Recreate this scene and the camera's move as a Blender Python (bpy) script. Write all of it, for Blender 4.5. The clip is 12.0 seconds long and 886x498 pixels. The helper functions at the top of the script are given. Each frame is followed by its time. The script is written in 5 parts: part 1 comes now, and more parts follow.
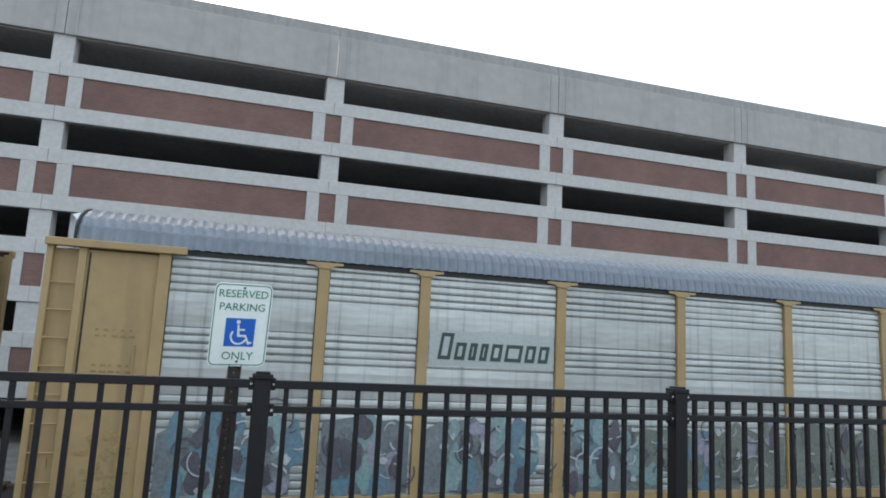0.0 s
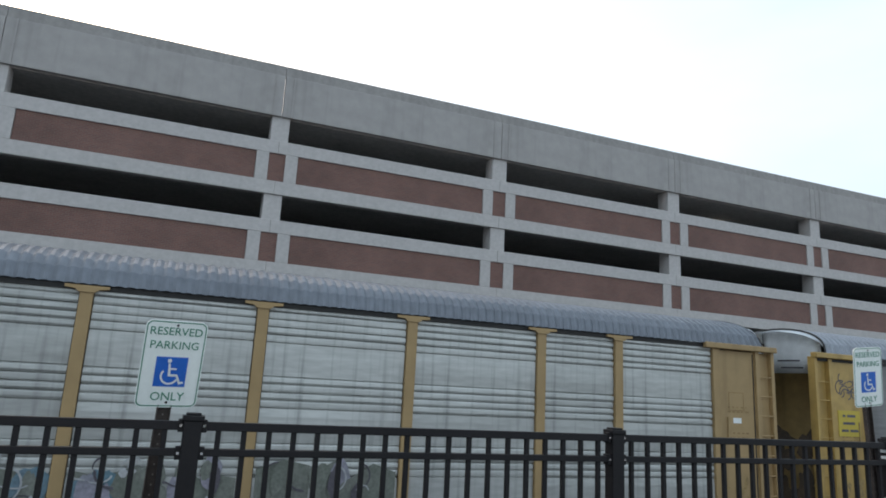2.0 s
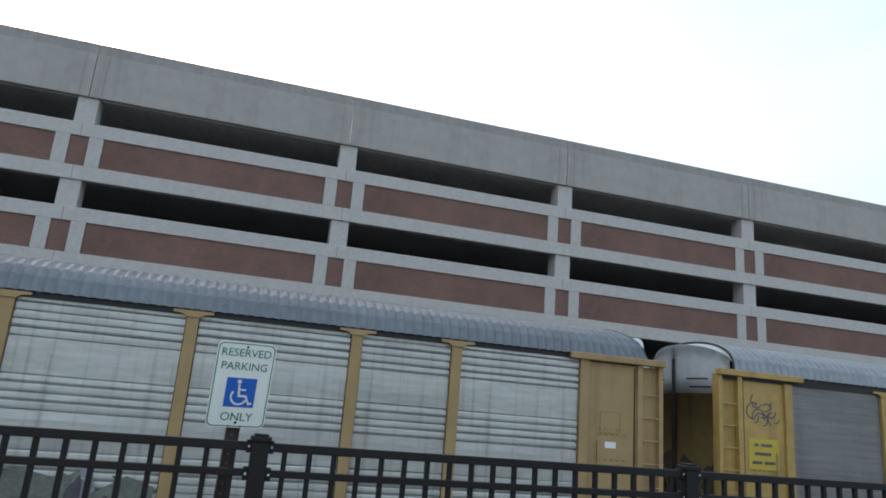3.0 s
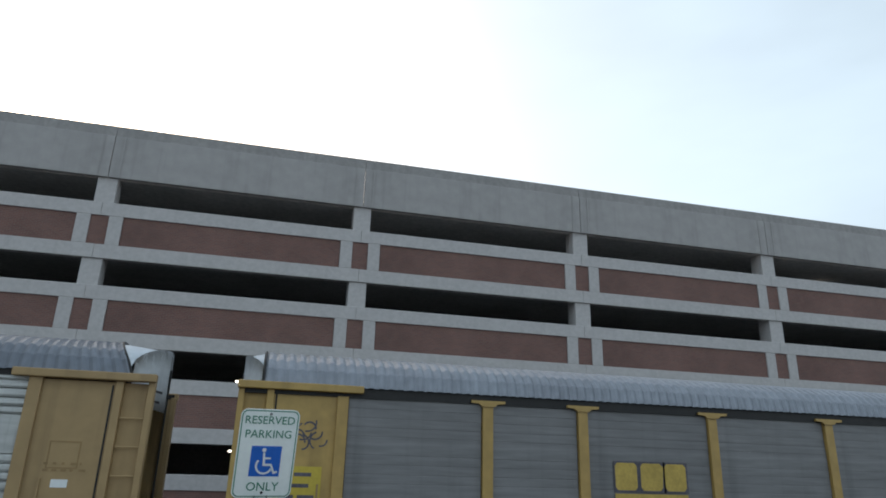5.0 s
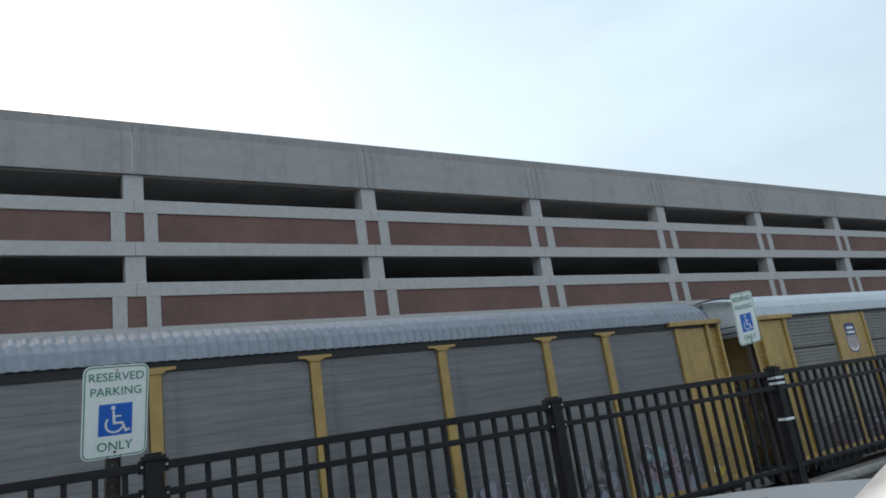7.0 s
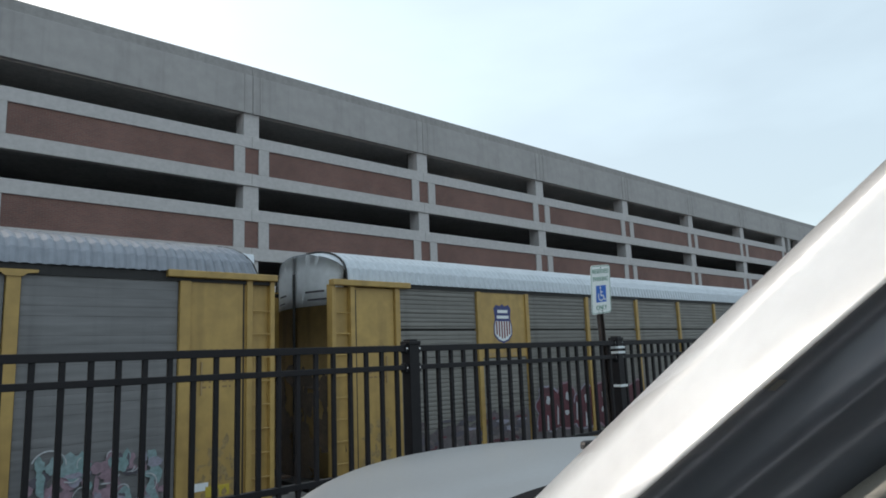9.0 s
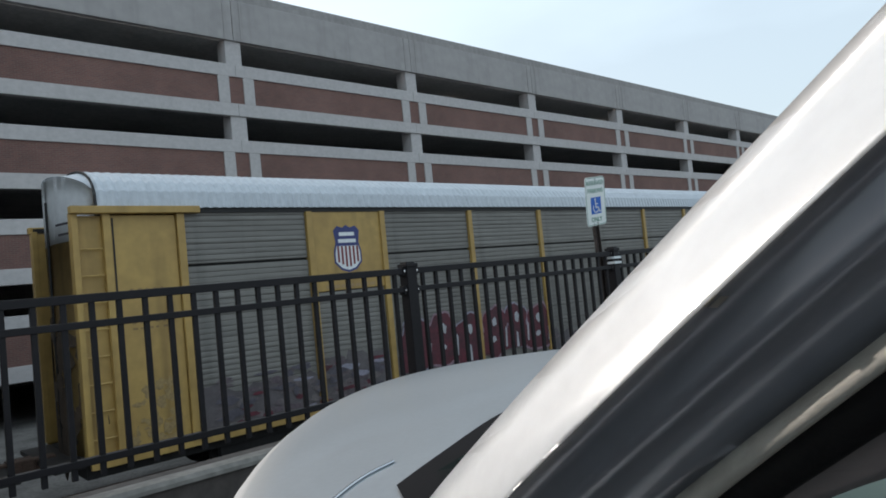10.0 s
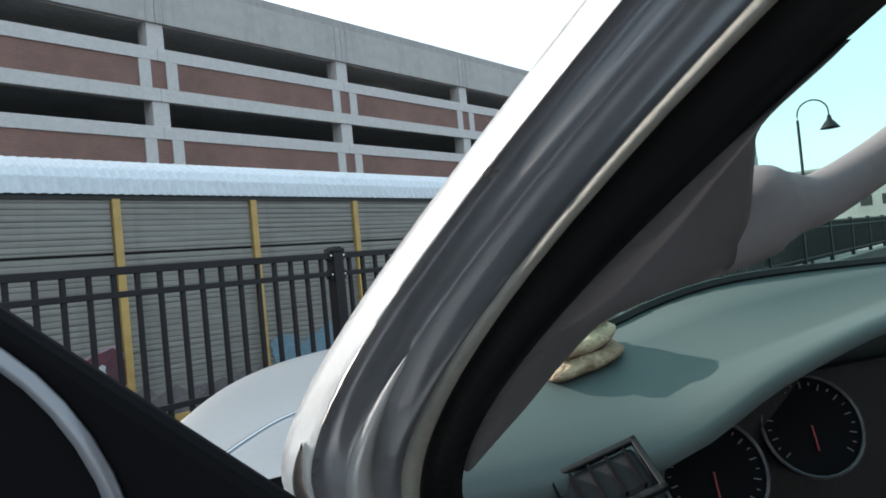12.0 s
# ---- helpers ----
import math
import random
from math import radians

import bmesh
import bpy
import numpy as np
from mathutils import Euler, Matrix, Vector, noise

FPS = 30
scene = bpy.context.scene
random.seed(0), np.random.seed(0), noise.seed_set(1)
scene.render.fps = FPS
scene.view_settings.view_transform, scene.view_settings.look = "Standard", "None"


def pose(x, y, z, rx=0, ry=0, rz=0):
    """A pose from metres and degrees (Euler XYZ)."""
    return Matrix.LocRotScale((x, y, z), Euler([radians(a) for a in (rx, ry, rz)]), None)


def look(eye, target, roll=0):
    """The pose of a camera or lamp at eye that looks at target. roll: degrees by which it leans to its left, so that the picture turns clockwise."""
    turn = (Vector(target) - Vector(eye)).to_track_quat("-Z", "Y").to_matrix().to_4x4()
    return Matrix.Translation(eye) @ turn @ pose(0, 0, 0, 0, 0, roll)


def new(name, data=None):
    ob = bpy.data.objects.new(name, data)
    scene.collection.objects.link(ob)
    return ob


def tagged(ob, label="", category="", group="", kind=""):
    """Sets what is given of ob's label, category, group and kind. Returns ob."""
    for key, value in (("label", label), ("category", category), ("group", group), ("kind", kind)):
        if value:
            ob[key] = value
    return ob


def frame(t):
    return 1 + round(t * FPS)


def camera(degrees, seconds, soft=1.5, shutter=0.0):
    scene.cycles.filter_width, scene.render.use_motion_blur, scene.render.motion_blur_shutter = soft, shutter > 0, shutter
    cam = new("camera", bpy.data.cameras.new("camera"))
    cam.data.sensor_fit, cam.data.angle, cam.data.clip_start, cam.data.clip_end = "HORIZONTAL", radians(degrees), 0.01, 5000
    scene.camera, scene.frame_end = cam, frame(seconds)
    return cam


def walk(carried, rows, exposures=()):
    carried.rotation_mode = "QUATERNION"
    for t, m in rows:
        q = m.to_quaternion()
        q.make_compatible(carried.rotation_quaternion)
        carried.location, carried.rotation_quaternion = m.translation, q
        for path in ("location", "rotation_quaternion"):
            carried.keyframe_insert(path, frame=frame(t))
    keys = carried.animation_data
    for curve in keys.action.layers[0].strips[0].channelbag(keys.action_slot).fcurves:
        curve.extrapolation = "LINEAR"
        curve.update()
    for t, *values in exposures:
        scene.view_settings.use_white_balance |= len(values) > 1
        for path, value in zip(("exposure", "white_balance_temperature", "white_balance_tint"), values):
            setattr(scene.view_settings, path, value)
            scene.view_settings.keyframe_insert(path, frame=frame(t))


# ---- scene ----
cam = camera(67.0, 12.0, soft=1.8)
PATH = [
    (0, (0.043, -0.134, 1.787), (0.611, 1.763, 2.072), 2.9),
    (0.5, (0.049, -0.111, 1.777), (0.798, 1.701, 2.171), 2.3),
    (1, (0.054, -0.131, 1.769), (0.804, 1.667, 2.221), 1.3),
    (1.5, (0.045, -0.125, 1.768), (0.776, 1.691, 2.178), 1.3),
    (2, (0.05, -0.137, 1.772), (0.764, 1.684, 2.189), 3.0),
    (2.5, (0.049, -0.123, 1.763), (0.714, 1.709, 2.211), 4.4),
    (3, (0.048, -0.112, 1.768), (0.572, 1.757, 2.25), 4.7),
    (3.2, (0.049, -0.134, 1.771), (0.537, 1.742, 2.263), 4.6),
    (5, (0.05, -0.122, 1.759), (0.505, 1.718, 2.398), 1.6),
    (5.5, (0.017, -0.124, 1.74), (0.287, 1.763, 2.347), 2.1),
    (6, (-0.146, -0.151, 1.722), (0.131, 1.763, 2.233), 1.9),
    (6.5, (-0.27, -0.141, 1.638), (0.309, 1.685, 2.213), -3.1),
    (7, (-0.303, -0.12, 1.567), (0.745, 1.512, 2.057), -8.4),
    (7.2, (-0.266, -0.08, 1.569), (0.987, 1.421, 1.989), -9.6),
    (8.8, (-0.275, -0.076, 1.513), (1.050, 1.378, 1.909), -0.6),
    (9, (-0.263, -0.060, 1.494), (1.086, 1.389, 1.810), -2.2),
    (9.5, (-0.237, -0.059, 1.506), (1.096, 1.428, 1.629), -3.1),
    (10, (-0.236, -0.067, 1.497), (1.117, 1.398, 1.576), -5.5),
    (10.5, (-0.237, -0.059, 1.516), (1.129, 1.390, 1.589), -4.7),
    (11, (-0.263, -0.086, 1.501), (1.170, 1.313, 1.574), -3.6),
    (11.5, (-0.278, -0.110, 1.454), (1.247, 1.188, 1.522), -3.2),
    (12, (-0.288, -0.161, 1.44), (1.21, 1.163, 1.478), -5.4),
]
# seconds, stops, kelvin, tint
EXPOSURES = [(0, 1.00, 7050, 16), (0.5, 0.74, 7000, 16), (1.5, 0.47, 7000, 16), (3, 0.43, 6950, 15), (5, 0.12, 6900, 14), (5.5, -0.10, 6900, 14), (6, -0.02, 6950, 14), (6.5, 0.07, 6900, 14), (7, 0.17, 6900, 14),
             (9, 0.21, 6950, 13), (9.5, 0.13, 6950, 14), (10.5, 0.38, 6900, 15), (11.5, 0.43, 6850, 15), (12, 0.89, 6800, 12)]
walk(cam, [(t, look(eye, target, roll)) for t, eye, target, roll in PATH], exposures=EXPOSURES)

# ---- world and sun ----
SUN_AZ, SUN_EL = -18.5, 27.3          # degrees left of +y, and above the horizon
world = bpy.data.worlds.new("sky")
scene.world = world
world.use_nodes = True
wn = world.node_tree
wbg = wn.nodes["Background"]
sky = wn.nodes.new("ShaderNodeTexSky")
sky.sky_type = "NISHITA"
sky.sun_disc = False
sky.sun_elevation = radians(SUN_EL)
sky.sun_rotation = radians(SUN_AZ)
sky.air_density, sky.dust_density, sky.ozone_density = 1.0, 4.5, 1.0
wcoord = wn.nodes.new("ShaderNodeTexCoord")
wnoise = wn.nodes.new("ShaderNodeTexNoise")
wnoise.inputs["Scale"].default_value = 1.3
wnoise.inputs["Detail"].default_value = 5
wmap = wn.nodes.new("ShaderNodeMapping")
wmap.inputs["Scale"].default_value = (1.0, 1.0, 3.0)
wramp = wn.nodes.new("ShaderNodeMapRange")
wramp.inputs[1].default_value, wramp.inputs[2].default_value = 0.35, 0.8
wramp.inputs[3].default_value, wramp.inputs[4].default_value = 0.42, 0.70
wmix = wn.nodes.new("ShaderNodeMix")
wmix.data_type = "RGBA"
wmix.inputs[7].default_value = (7.5, 9.8, 11.1, 1)
wn.links.new(wcoord.outputs["Generated"], wmap.inputs["Vector"])
wn.links.new(wmap.outputs[0], wnoise.inputs["Vector"])
wn.links.new(wnoise.outputs[0], wramp.inputs[0])
wn.links.new(wramp.outputs[0], wmix.inputs[0])
wn.links.new(sky.outputs[0], wmix.inputs[6])
wn.links.new(wmix.outputs[2], wbg.inputs["Color"])
wbg.inputs["Strength"].default_value = 0.13
sun = new("sun", bpy.data.lights.new("sun", "SUN"))
sun.data.energy, sun.data.angle, sun.data.color = 5.0, radians(0.6), (1.0, 0.97, 0.93)
sx, sy = math.sin(radians(SUN_AZ)), math.cos(radians(SUN_AZ))
sun_dir = Vector((sx * math.cos(radians(SUN_EL)), sy * math.cos(radians(SUN_EL)), math.sin(radians(SUN_EL))))
sun.matrix_world = look(sun_dir * 300, (0, 0, 0))


# ---- materials ----
def material(name, color, rough=0.6, metal=0.0, var=0.25, big=0.7, fine=18.0, bump=0.15, tint=None,
             streak=0.0, streak_scale=(2.6, 2.6, 0.22), random_tone=0.0, stretch=(1, 1, 1), coat=0.0, spec=0.5):
    """A node material with wear at two scales, an optional second tint, vertical streaks and fine relief."""
    m = bpy.data.materials.new(name)
    m.use_nodes = True
    nt = m.node_tree
    b = nt.nodes["Principled BSDF"]
    b.inputs["Roughness"].default_value = rough
    b.inputs["Metallic"].default_value = metal
    b.inputs["Coat Weight"].default_value = coat
    b.inputs["Specular IOR Level"].default_value = spec
    co = nt.nodes.new("ShaderNodeTexCoord")
    mp = nt.nodes.new("ShaderNodeMapping")
    mp.inputs["Scale"].default_value = stretch
    nt.links.new(co.outputs["Object"], mp.inputs["Vector"])
    n1 = nt.nodes.new("ShaderNodeTexNoise")
    n1.inputs["Scale"].default_value, n1.inputs["Detail"].default_value = big, 6
    n2 = nt.nodes.new("ShaderNodeTexNoise")
    n2.inputs["Scale"].default_value, n2.inputs["Detail"].default_value = fine, 4
    for n in (n1, n2):
        nt.links.new(mp.outputs[0], n.inputs["Vector"])
    second = tint or tuple(c * 0.55 for c in color)
    r = nt.nodes.new("ShaderNodeMapRange")
    r.inputs[1].default_value, r.inputs[2].default_value = 0.35, 0.72
    r.inputs[4].default_value = min(1.0, var * 2.2)
    nt.links.new(n1.outputs[0], r.inputs[0])
    mx = nt.nodes.new("ShaderNodeMix")
    mx.data_type = "RGBA"
    mx.inputs[6].default_value, mx.inputs[7].default_value = (*color, 1), (*second, 1)
    nt.links.new(r.outputs[0], mx.inputs[0])
    hs = nt.nodes.new("ShaderNodeHueSaturation")
    v = nt.nodes.new("ShaderNodeMapRange")
    v.inputs[1].default_value, v.inputs[2].default_value = 0.3, 0.7
    v.inputs[3].default_value, v.inputs[4].default_value = 1 - var * 0.6, 1 + var * 0.5
    nt.links.new(n2.outputs[0], v.inputs[0])
    nt.links.new(v.outputs[0], hs.inputs["Value"])
    nt.links.new(mx.outputs[2], hs.inputs["Color"])
    out = hs.outputs[0]
    if streak:
        sm = nt.nodes.new("ShaderNodeMapping")
        sm.inputs["Scale"].default_value = streak_scale
        sn = nt.nodes.new("ShaderNodeTexNoise")
        sn.inputs["Scale"].default_value, sn.inputs["Detail"].default_value = 1.0, 5
        sr = nt.nodes.new("ShaderNodeMapRange")
        sr.inputs[1].default_value, sr.inputs[2].default_value = 0.52, 0.78
        sr.inputs[4].default_value = streak
        smx = nt.nodes.new("ShaderNodeMix")
        smx.data_type = "RGBA"
        smx.inputs[7].default_value = (*[c * 0.4 for c in second], 1)
        nt.links.new(co.outputs["Object"], sm.inputs["Vector"])
        nt.links.new(sm.outputs[0], sn.inputs["Vector"])
        nt.links.new(sn.outputs[0], sr.inputs[0])
        nt.links.new(sr.outputs[0], smx.inputs[0])
        nt.links.new(out, smx.inputs[6])
        out = smx.outputs[2]
    if random_tone:
        oi = nt.nodes.new("ShaderNodeObjectInfo")
        rr = nt.nodes.new("ShaderNodeMapRange")
        rr.inputs[3].default_value, rr.inputs[4].default_value = 1 - random_tone, 1 + random_tone
        nt.links.new(oi.outputs["Random"], rr.inputs[0])
        h2 = nt.nodes.new("ShaderNodeHueSaturation")
        nt.links.new(rr.outputs[0], h2.inputs["Value"])
        nt.links.new(out, h2.inputs["Color"])
        out = h2.outputs[0]
    nt.links.new(out, b.inputs["Base Color"])
    if bump:
        bp = nt.nodes.new("ShaderNodeBump")
        bp.inputs["Strength"].default_value, bp.inputs["Distance"].default_value = bump, 0.01
        nt.links.new(n2.outputs[0], bp.inputs["Height"])
        nt.links.new(bp.outputs[0], b.inputs["Normal"])
    return m


def glass_material(name, color):
    m = bpy.data.materials.new(name)
    m.use_nodes = True
    nt = m.node_tree
    nt.nodes.remove(nt.nodes["Principled BSDF"])
    tr = nt.nodes.new("ShaderNodeBsdfTransparent")
    tr.inputs[0].default_value = (*color, 1)
    gl = nt.nodes.new("ShaderNodeBsdfGlossy")
    gl.inputs["Roughness"].default_value = 0.03
    mix = nt.nodes.new("ShaderNodeMixShader")
    mix.inputs[0].default_value = 0.05
    nt.links.new(tr.outputs[0], mix.inputs[1])
    nt.links.new(gl.outputs[0], mix.inputs[2])
    nt.links.new(mix.outputs[0], nt.nodes["Material Output"].inputs[0])
    return m


def brick_material(name):
    m = bpy.data.materials.new(name)
    m.use_nodes = True
    nt = m.node_tree
    b = nt.nodes["Principled BSDF"]
    b.inputs["Roughness"].default_value = 0.85
    co = nt.nodes.new("ShaderNodeTexCoord")
    sep = nt.nodes.new("ShaderNodeSeparateXYZ")
    com = nt.nodes.new("ShaderNodeCombineXYZ")
    nt.links.new(co.outputs["Object"], sep.inputs[0])
    nt.links.new(sep.outputs["X"], com.inputs["X"])
    nt.links.new(sep.outputs["Z"], com.inputs["Y"])
    br = nt.nodes.new("ShaderNodeTexBrick")
    br.inputs["Scale"].default_value = 1.0
    br.inputs["Brick Width"].default_value, br.inputs["Row Height"].default_value = 0.203, 0.068
    br.inputs["Mortar Size"].default_value = 0.006
    br.inputs["Color1"].default_value, br.inputs["Color2"].default_value = (0.193, 0.092, 0.076, 1), (0.156, 0.079, 0.069, 1)
    br.inputs["Mortar"].default_value = (0.2, 0.15, 0.13, 1)
    nt.links.new(com.outputs[0], br.inputs["Vector"])
    n = nt.nodes.new("ShaderNodeTexNoise")
    n.inputs["Scale"].default_value, n.inputs["Detail"].default_value = 0.5, 5
    nt.links.new(co.outputs["Object"], n.inputs["Vector"])
    r = nt.nodes.new("ShaderNodeMapRange")
    r.inputs[1].default_value, r.inputs[2].default_value = 0.3, 0.7
    r.inputs[3].default_value, r.inputs[4].default_value = 0.8, 1.15
    nt.links.new(n.outputs[0], r.inputs[0])
    hs = nt.nodes.new("ShaderNodeHueSaturation")
    nt.links.new(br.outputs["Color"], hs.inputs["Color"])
    nt.links.new(r.outputs[0], hs.inputs["Value"])
    nt.links.new(hs.outputs[0], b.inputs["Base Color"])
    bp = nt.nodes.new("ShaderNodeBump")
    bp.inputs["Strength"].default_value, bp.inputs["Distance"].default_value = 0.4, 0.01
    bp.invert = True
    nt.links.new(br.outputs["Fac"], bp.inputs["Height"])
    nt.links.new(bp.outputs[0], b.inputs["Normal"])
    return m


M_CONCRETE = material("precast_concrete", (0.372, 0.351, 0.345), 0.85, var=0.13, big=0.30, fine=2.2, tint=(0.273, 0.258, 0.253), streak=0.25)
M_COPING = material("weathered_coping", (0.325, 0.307, 0.30), 0.9, var=0.2, big=0.6, fine=5, tint=(0.24, 0.225, 0.22), streak=0.3)
M_FRAME = material("light_precast", (0.482, 0.455, 0.450), 0.85, var=0.13, big=0.5, fine=6, tint=(0.391, 0.369, 0.364), streak=0.08)
M_DECK = material("deck_concrete", (0.46, 0.45, 0.44), 0.9, var=0.25, big=0.3, fine=5)
M_BRICK = brick_material("red_brick")
M_ASPHALT = material("asphalt", (0.055, 0.055, 0.056), 0.9, var=0.3, big=0.4, fine=60, bump=0.5)
M_BALLAST = material("ballast", (0.17, 0.16, 0.15), 0.95, var=0.5, big=1.2, fine=14, bump=1.0)
M_KERB = material("kerb_concrete", (0.23, 0.215, 0.195), 0.9, var=0.35, big=1.5, fine=20, bump=0.4, streak=0.4)
# streaked concrete, dark overall to carry the shade on the wall's face
M_WALLDARK = material("dark_stained_concrete", (0.085, 0.071, 0.064), 0.9, var=0.4, big=1.2, fine=14, bump=0.4, streak=0.3)
M_BLACK = material("black_powder_coat", (0.011, 0.009, 0.011), 0.6, var=0.3, big=3, fine=40, bump=0.05, spec=0.3)
M_RUSTSTEEL = material("rusty_rail", (0.14, 0.09, 0.07), 0.6, 0.6, var=0.4, big=3, fine=30)
M_POST = material("sign_post_steel", (0.07, 0.052, 0.046), 0.6, 0.3, var=0.4, big=6, fine=50)
M_SIGN = material("sign_white", (0.84, 0.87, 0.85), 0.45, var=0.06, big=3, fine=30, bump=0.02)
M_GREEN = material("sign_green", (0.02, 0.21, 0.13), 0.45, var=0.1, bump=0)
M_BLUE = material("sign_blue", (0.01, 0.13, 0.55), 0.45, var=0.1, bump=0)
M_WHITE = material("white_vinyl", (0.75, 0.77, 0.78), 0.5, var=0.08, bump=0)
M_ALU = material("galvanised_panel", (0.455, 0.460, 0.450), 0.42, 0.35, var=0.22, big=0.9, fine=4, tint=(0.328, 0.323, 0.319), streak=0.55, streak_scale=(9.0, 9.0, 0.45), random_tone=0.10, stretch=(0.5, 1, 3.0))
M_GREYP = material("weathered_grey_panel", (0.196, 0.191, 0.193), 0.55, 0.2, var=0.30, big=0.55, fine=3, tint=(0.150, 0.147, 0.150), streak=0.4, random_tone=0.09, stretch=(0.35, 1, 4.0), bump=0.05)
M_GREYW = material("weathered_warm_grey_panel", (0.190, 0.180, 0.165), 0.55, 0.2, var=0.28, big=0.7, fine=3, tint=(0.165, 0.155, 0.140), streak=0.45, random_tone=0.09, stretch=(0.35, 1, 4.0), bump=0.05)
M_TAN = material("faded_tan_paint", (0.364, 0.241, 0.114), 0.6, var=0.13, big=1.2, fine=4, tint=(0.282, 0.173, 0.077), streak=0.5, bump=0.05)
M_YEL = material("yellow_paint", (0.435, 0.278, 0.085), 0.5, var=0.2, big=0.9, fine=5, tint=(0.285, 0.166, 0.055), streak=0.6, bump=0.05)
M_ROOFG = material("galvanised_roof", (0.164, 0.182, 0.214), 0.42, 0.4, var=0.22, big=0.6, fine=5, tint=(0.118, 0.127, 0.150), bump=0.04)
M_ROOFL = material("pale_galvanised_roof", (0.246, 0.264, 0.300), 0.42, 0.4, var=0.22, big=0.6, fine=5, tint=(0.182, 0.191, 0.218), bump=0.04)
M_ROOFW = material("white_roof", (0.510, 0.546, 0.587), 0.5, var=0.12, big=0.7, fine=8, tint=(0.419, 0.446, 0.482), streak=0.15)
M_ROOFD = material("dark_roof", (0.10, 0.105, 0.12), 0.5, 0.3, var=0.25, big=0.7, fine=8)
M_DARK = material("dark_steel", (0.022, 0.02, 0.02), 0.6, 0.2, var=0.4, big=2, fine=20)
M_BROWN = material("rusty_end_paint", (0.30, 0.19, 0.08), 0.7, var=0.25, big=0.7, fine=5, tint=(0.15, 0.095, 0.05), streak=0.5)
M_WHITEND = material("white_end_paint", (0.84, 0.86, 0.88), 0.55, var=0.10, big=1.2, fine=8, tint=(0.62, 0.63, 0.64), streak=0.2, bump=0.03)
M_ENDTAN = material("weathered_end_paint", (0.43, 0.29, 0.12), 0.65, var=0.2, big=0.9, fine=5, tint=(0.26, 0.17, 0.08), streak=0.6, bump=0.05)
M_BLOTCH = material("soot_stain", (0.06, 0.045, 0.035), 0.85, var=0.4, big=1.5, tint=(0.12, 0.08, 0.05), bump=0)
M_GRIME = material("brown_grime", (0.27, 0.185, 0.085), 0.8, var=0.4, big=4, tint=(0.35, 0.24, 0.10), bump=0)
M_LOGO_G = material("dark_green_lettering", (0.03, 0.06, 0.055), 0.6, var=0.2, bump=0)
M_LOGO_P = material("pale_patch", (0.40, 0.43, 0.42), 0.55, var=0.15, bump=0.05)
M_LOGO_Y = material("yellow_lettering", (0.50, 0.34, 0.075), 0.6, var=0.2, big=3, bump=0)
M_SHIELD_B = material("shield_blue", (0.03, 0.04, 0.16), 0.5, var=0.15, bump=0)
M_SHIELD_R = material("shield_red", (0.20, 0.03, 0.035), 0.5, var=0.15, bump=0)
M_PLACARD = material("placard_yellow", (0.52, 0.38, 0.045), 0.5, var=0.12, bump=0)
M_SPRAY_RED = material("maroon_spray", (0.12, 0.018, 0.03), 0.6, var=0.4, big=3, tint=(0.04, 0.018, 0.024), bump=0)
M_SPRAY_PINK = material("pink_spray", (0.30, 0.20, 0.24), 0.6, var=0.3, big=2, bump=0)
M_SPRAY_BLUE = material("blue_spray", (0.10, 0.20, 0.25), 0.6, var=0.35, big=2, tint=(0.14, 0.17, 0.22), bump=0)
M_SPRAY_WHITE = material("white_spray", (0.45, 0.46, 0.48), 0.6, var=0.3, big=2, bump=0)
M_SPRAY_TEAL = material("teal_spray", (0.17, 0.27, 0.27), 0.6, var=0.35, big=2, tint=(0.25, 0.30, 0.32), bump=0)
M_SPRAY_GREEN = material("grey_green_spray", (0.125, 0.14, 0.118), 0.65, var=0.4, big=1.6, tint=(0.20, 0.205, 0.185), streak=0.4, bump=0)
M_SPRAY_SLATE = material("slate_spray", (0.12, 0.135, 0.15), 0.6, var=0.4, big=2.2, tint=(0.20, 0.22, 0.23), bump=0)
M_DULL_BAND = material("dull_overpaint", (0.118, 0.104, 0.106), 0.75, var=0.35, big=1.4, fine=7, tint=(0.088, 0.073, 0.080), streak=0.4, bump=0.05)
M_SPRAY_MURK = material("murky_spray", (0.095, 0.07, 0.082), 0.7, var=0.4, big=3, tint=(0.18, 0.16, 0.15), bump=0)
M_SPRAY_LILAC = material("lilac_spray", (0.27, 0.25, 0.31), 0.6, var=0.35, big=2, tint=(0.20, 0.21, 0.24), bump=0)
M_SPRAY_GREY = material("grey_spray", (0.10, 0.09, 0.11), 0.6, var=0.4, big=2, bump=0)
# one body paint in two tones: bright for the sunlit pillar, darker for the hood
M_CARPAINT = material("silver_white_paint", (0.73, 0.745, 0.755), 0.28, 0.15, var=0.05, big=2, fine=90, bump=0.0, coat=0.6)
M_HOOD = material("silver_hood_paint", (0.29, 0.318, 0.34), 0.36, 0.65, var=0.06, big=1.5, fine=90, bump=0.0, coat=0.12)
M_TRIMDARK = material("dark_door_frame", (0.035, 0.037, 0.042), 0.28, var=0.15, big=4, fine=60, bump=0.03)
# same silver as the body, with the door frame's shade put into the colour
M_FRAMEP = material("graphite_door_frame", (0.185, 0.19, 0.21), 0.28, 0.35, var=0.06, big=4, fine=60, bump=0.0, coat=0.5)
M_IVORY = material("pinch_trim", (0.34, 0.325, 0.29), 0.75, var=0.15, big=8, fine=120, bump=0.1)
M_RUBBER = material("black_rubber", (0.008, 0.008, 0.009), 0.6, var=0.3, big=8, fine=80, bump=0.1, spec=0.25)
M_INNER = material("grey_pillar_trim", (0.145, 0.138, 0.142), 0.8, var=0.06, big=6, fine=200, bump=0.02)
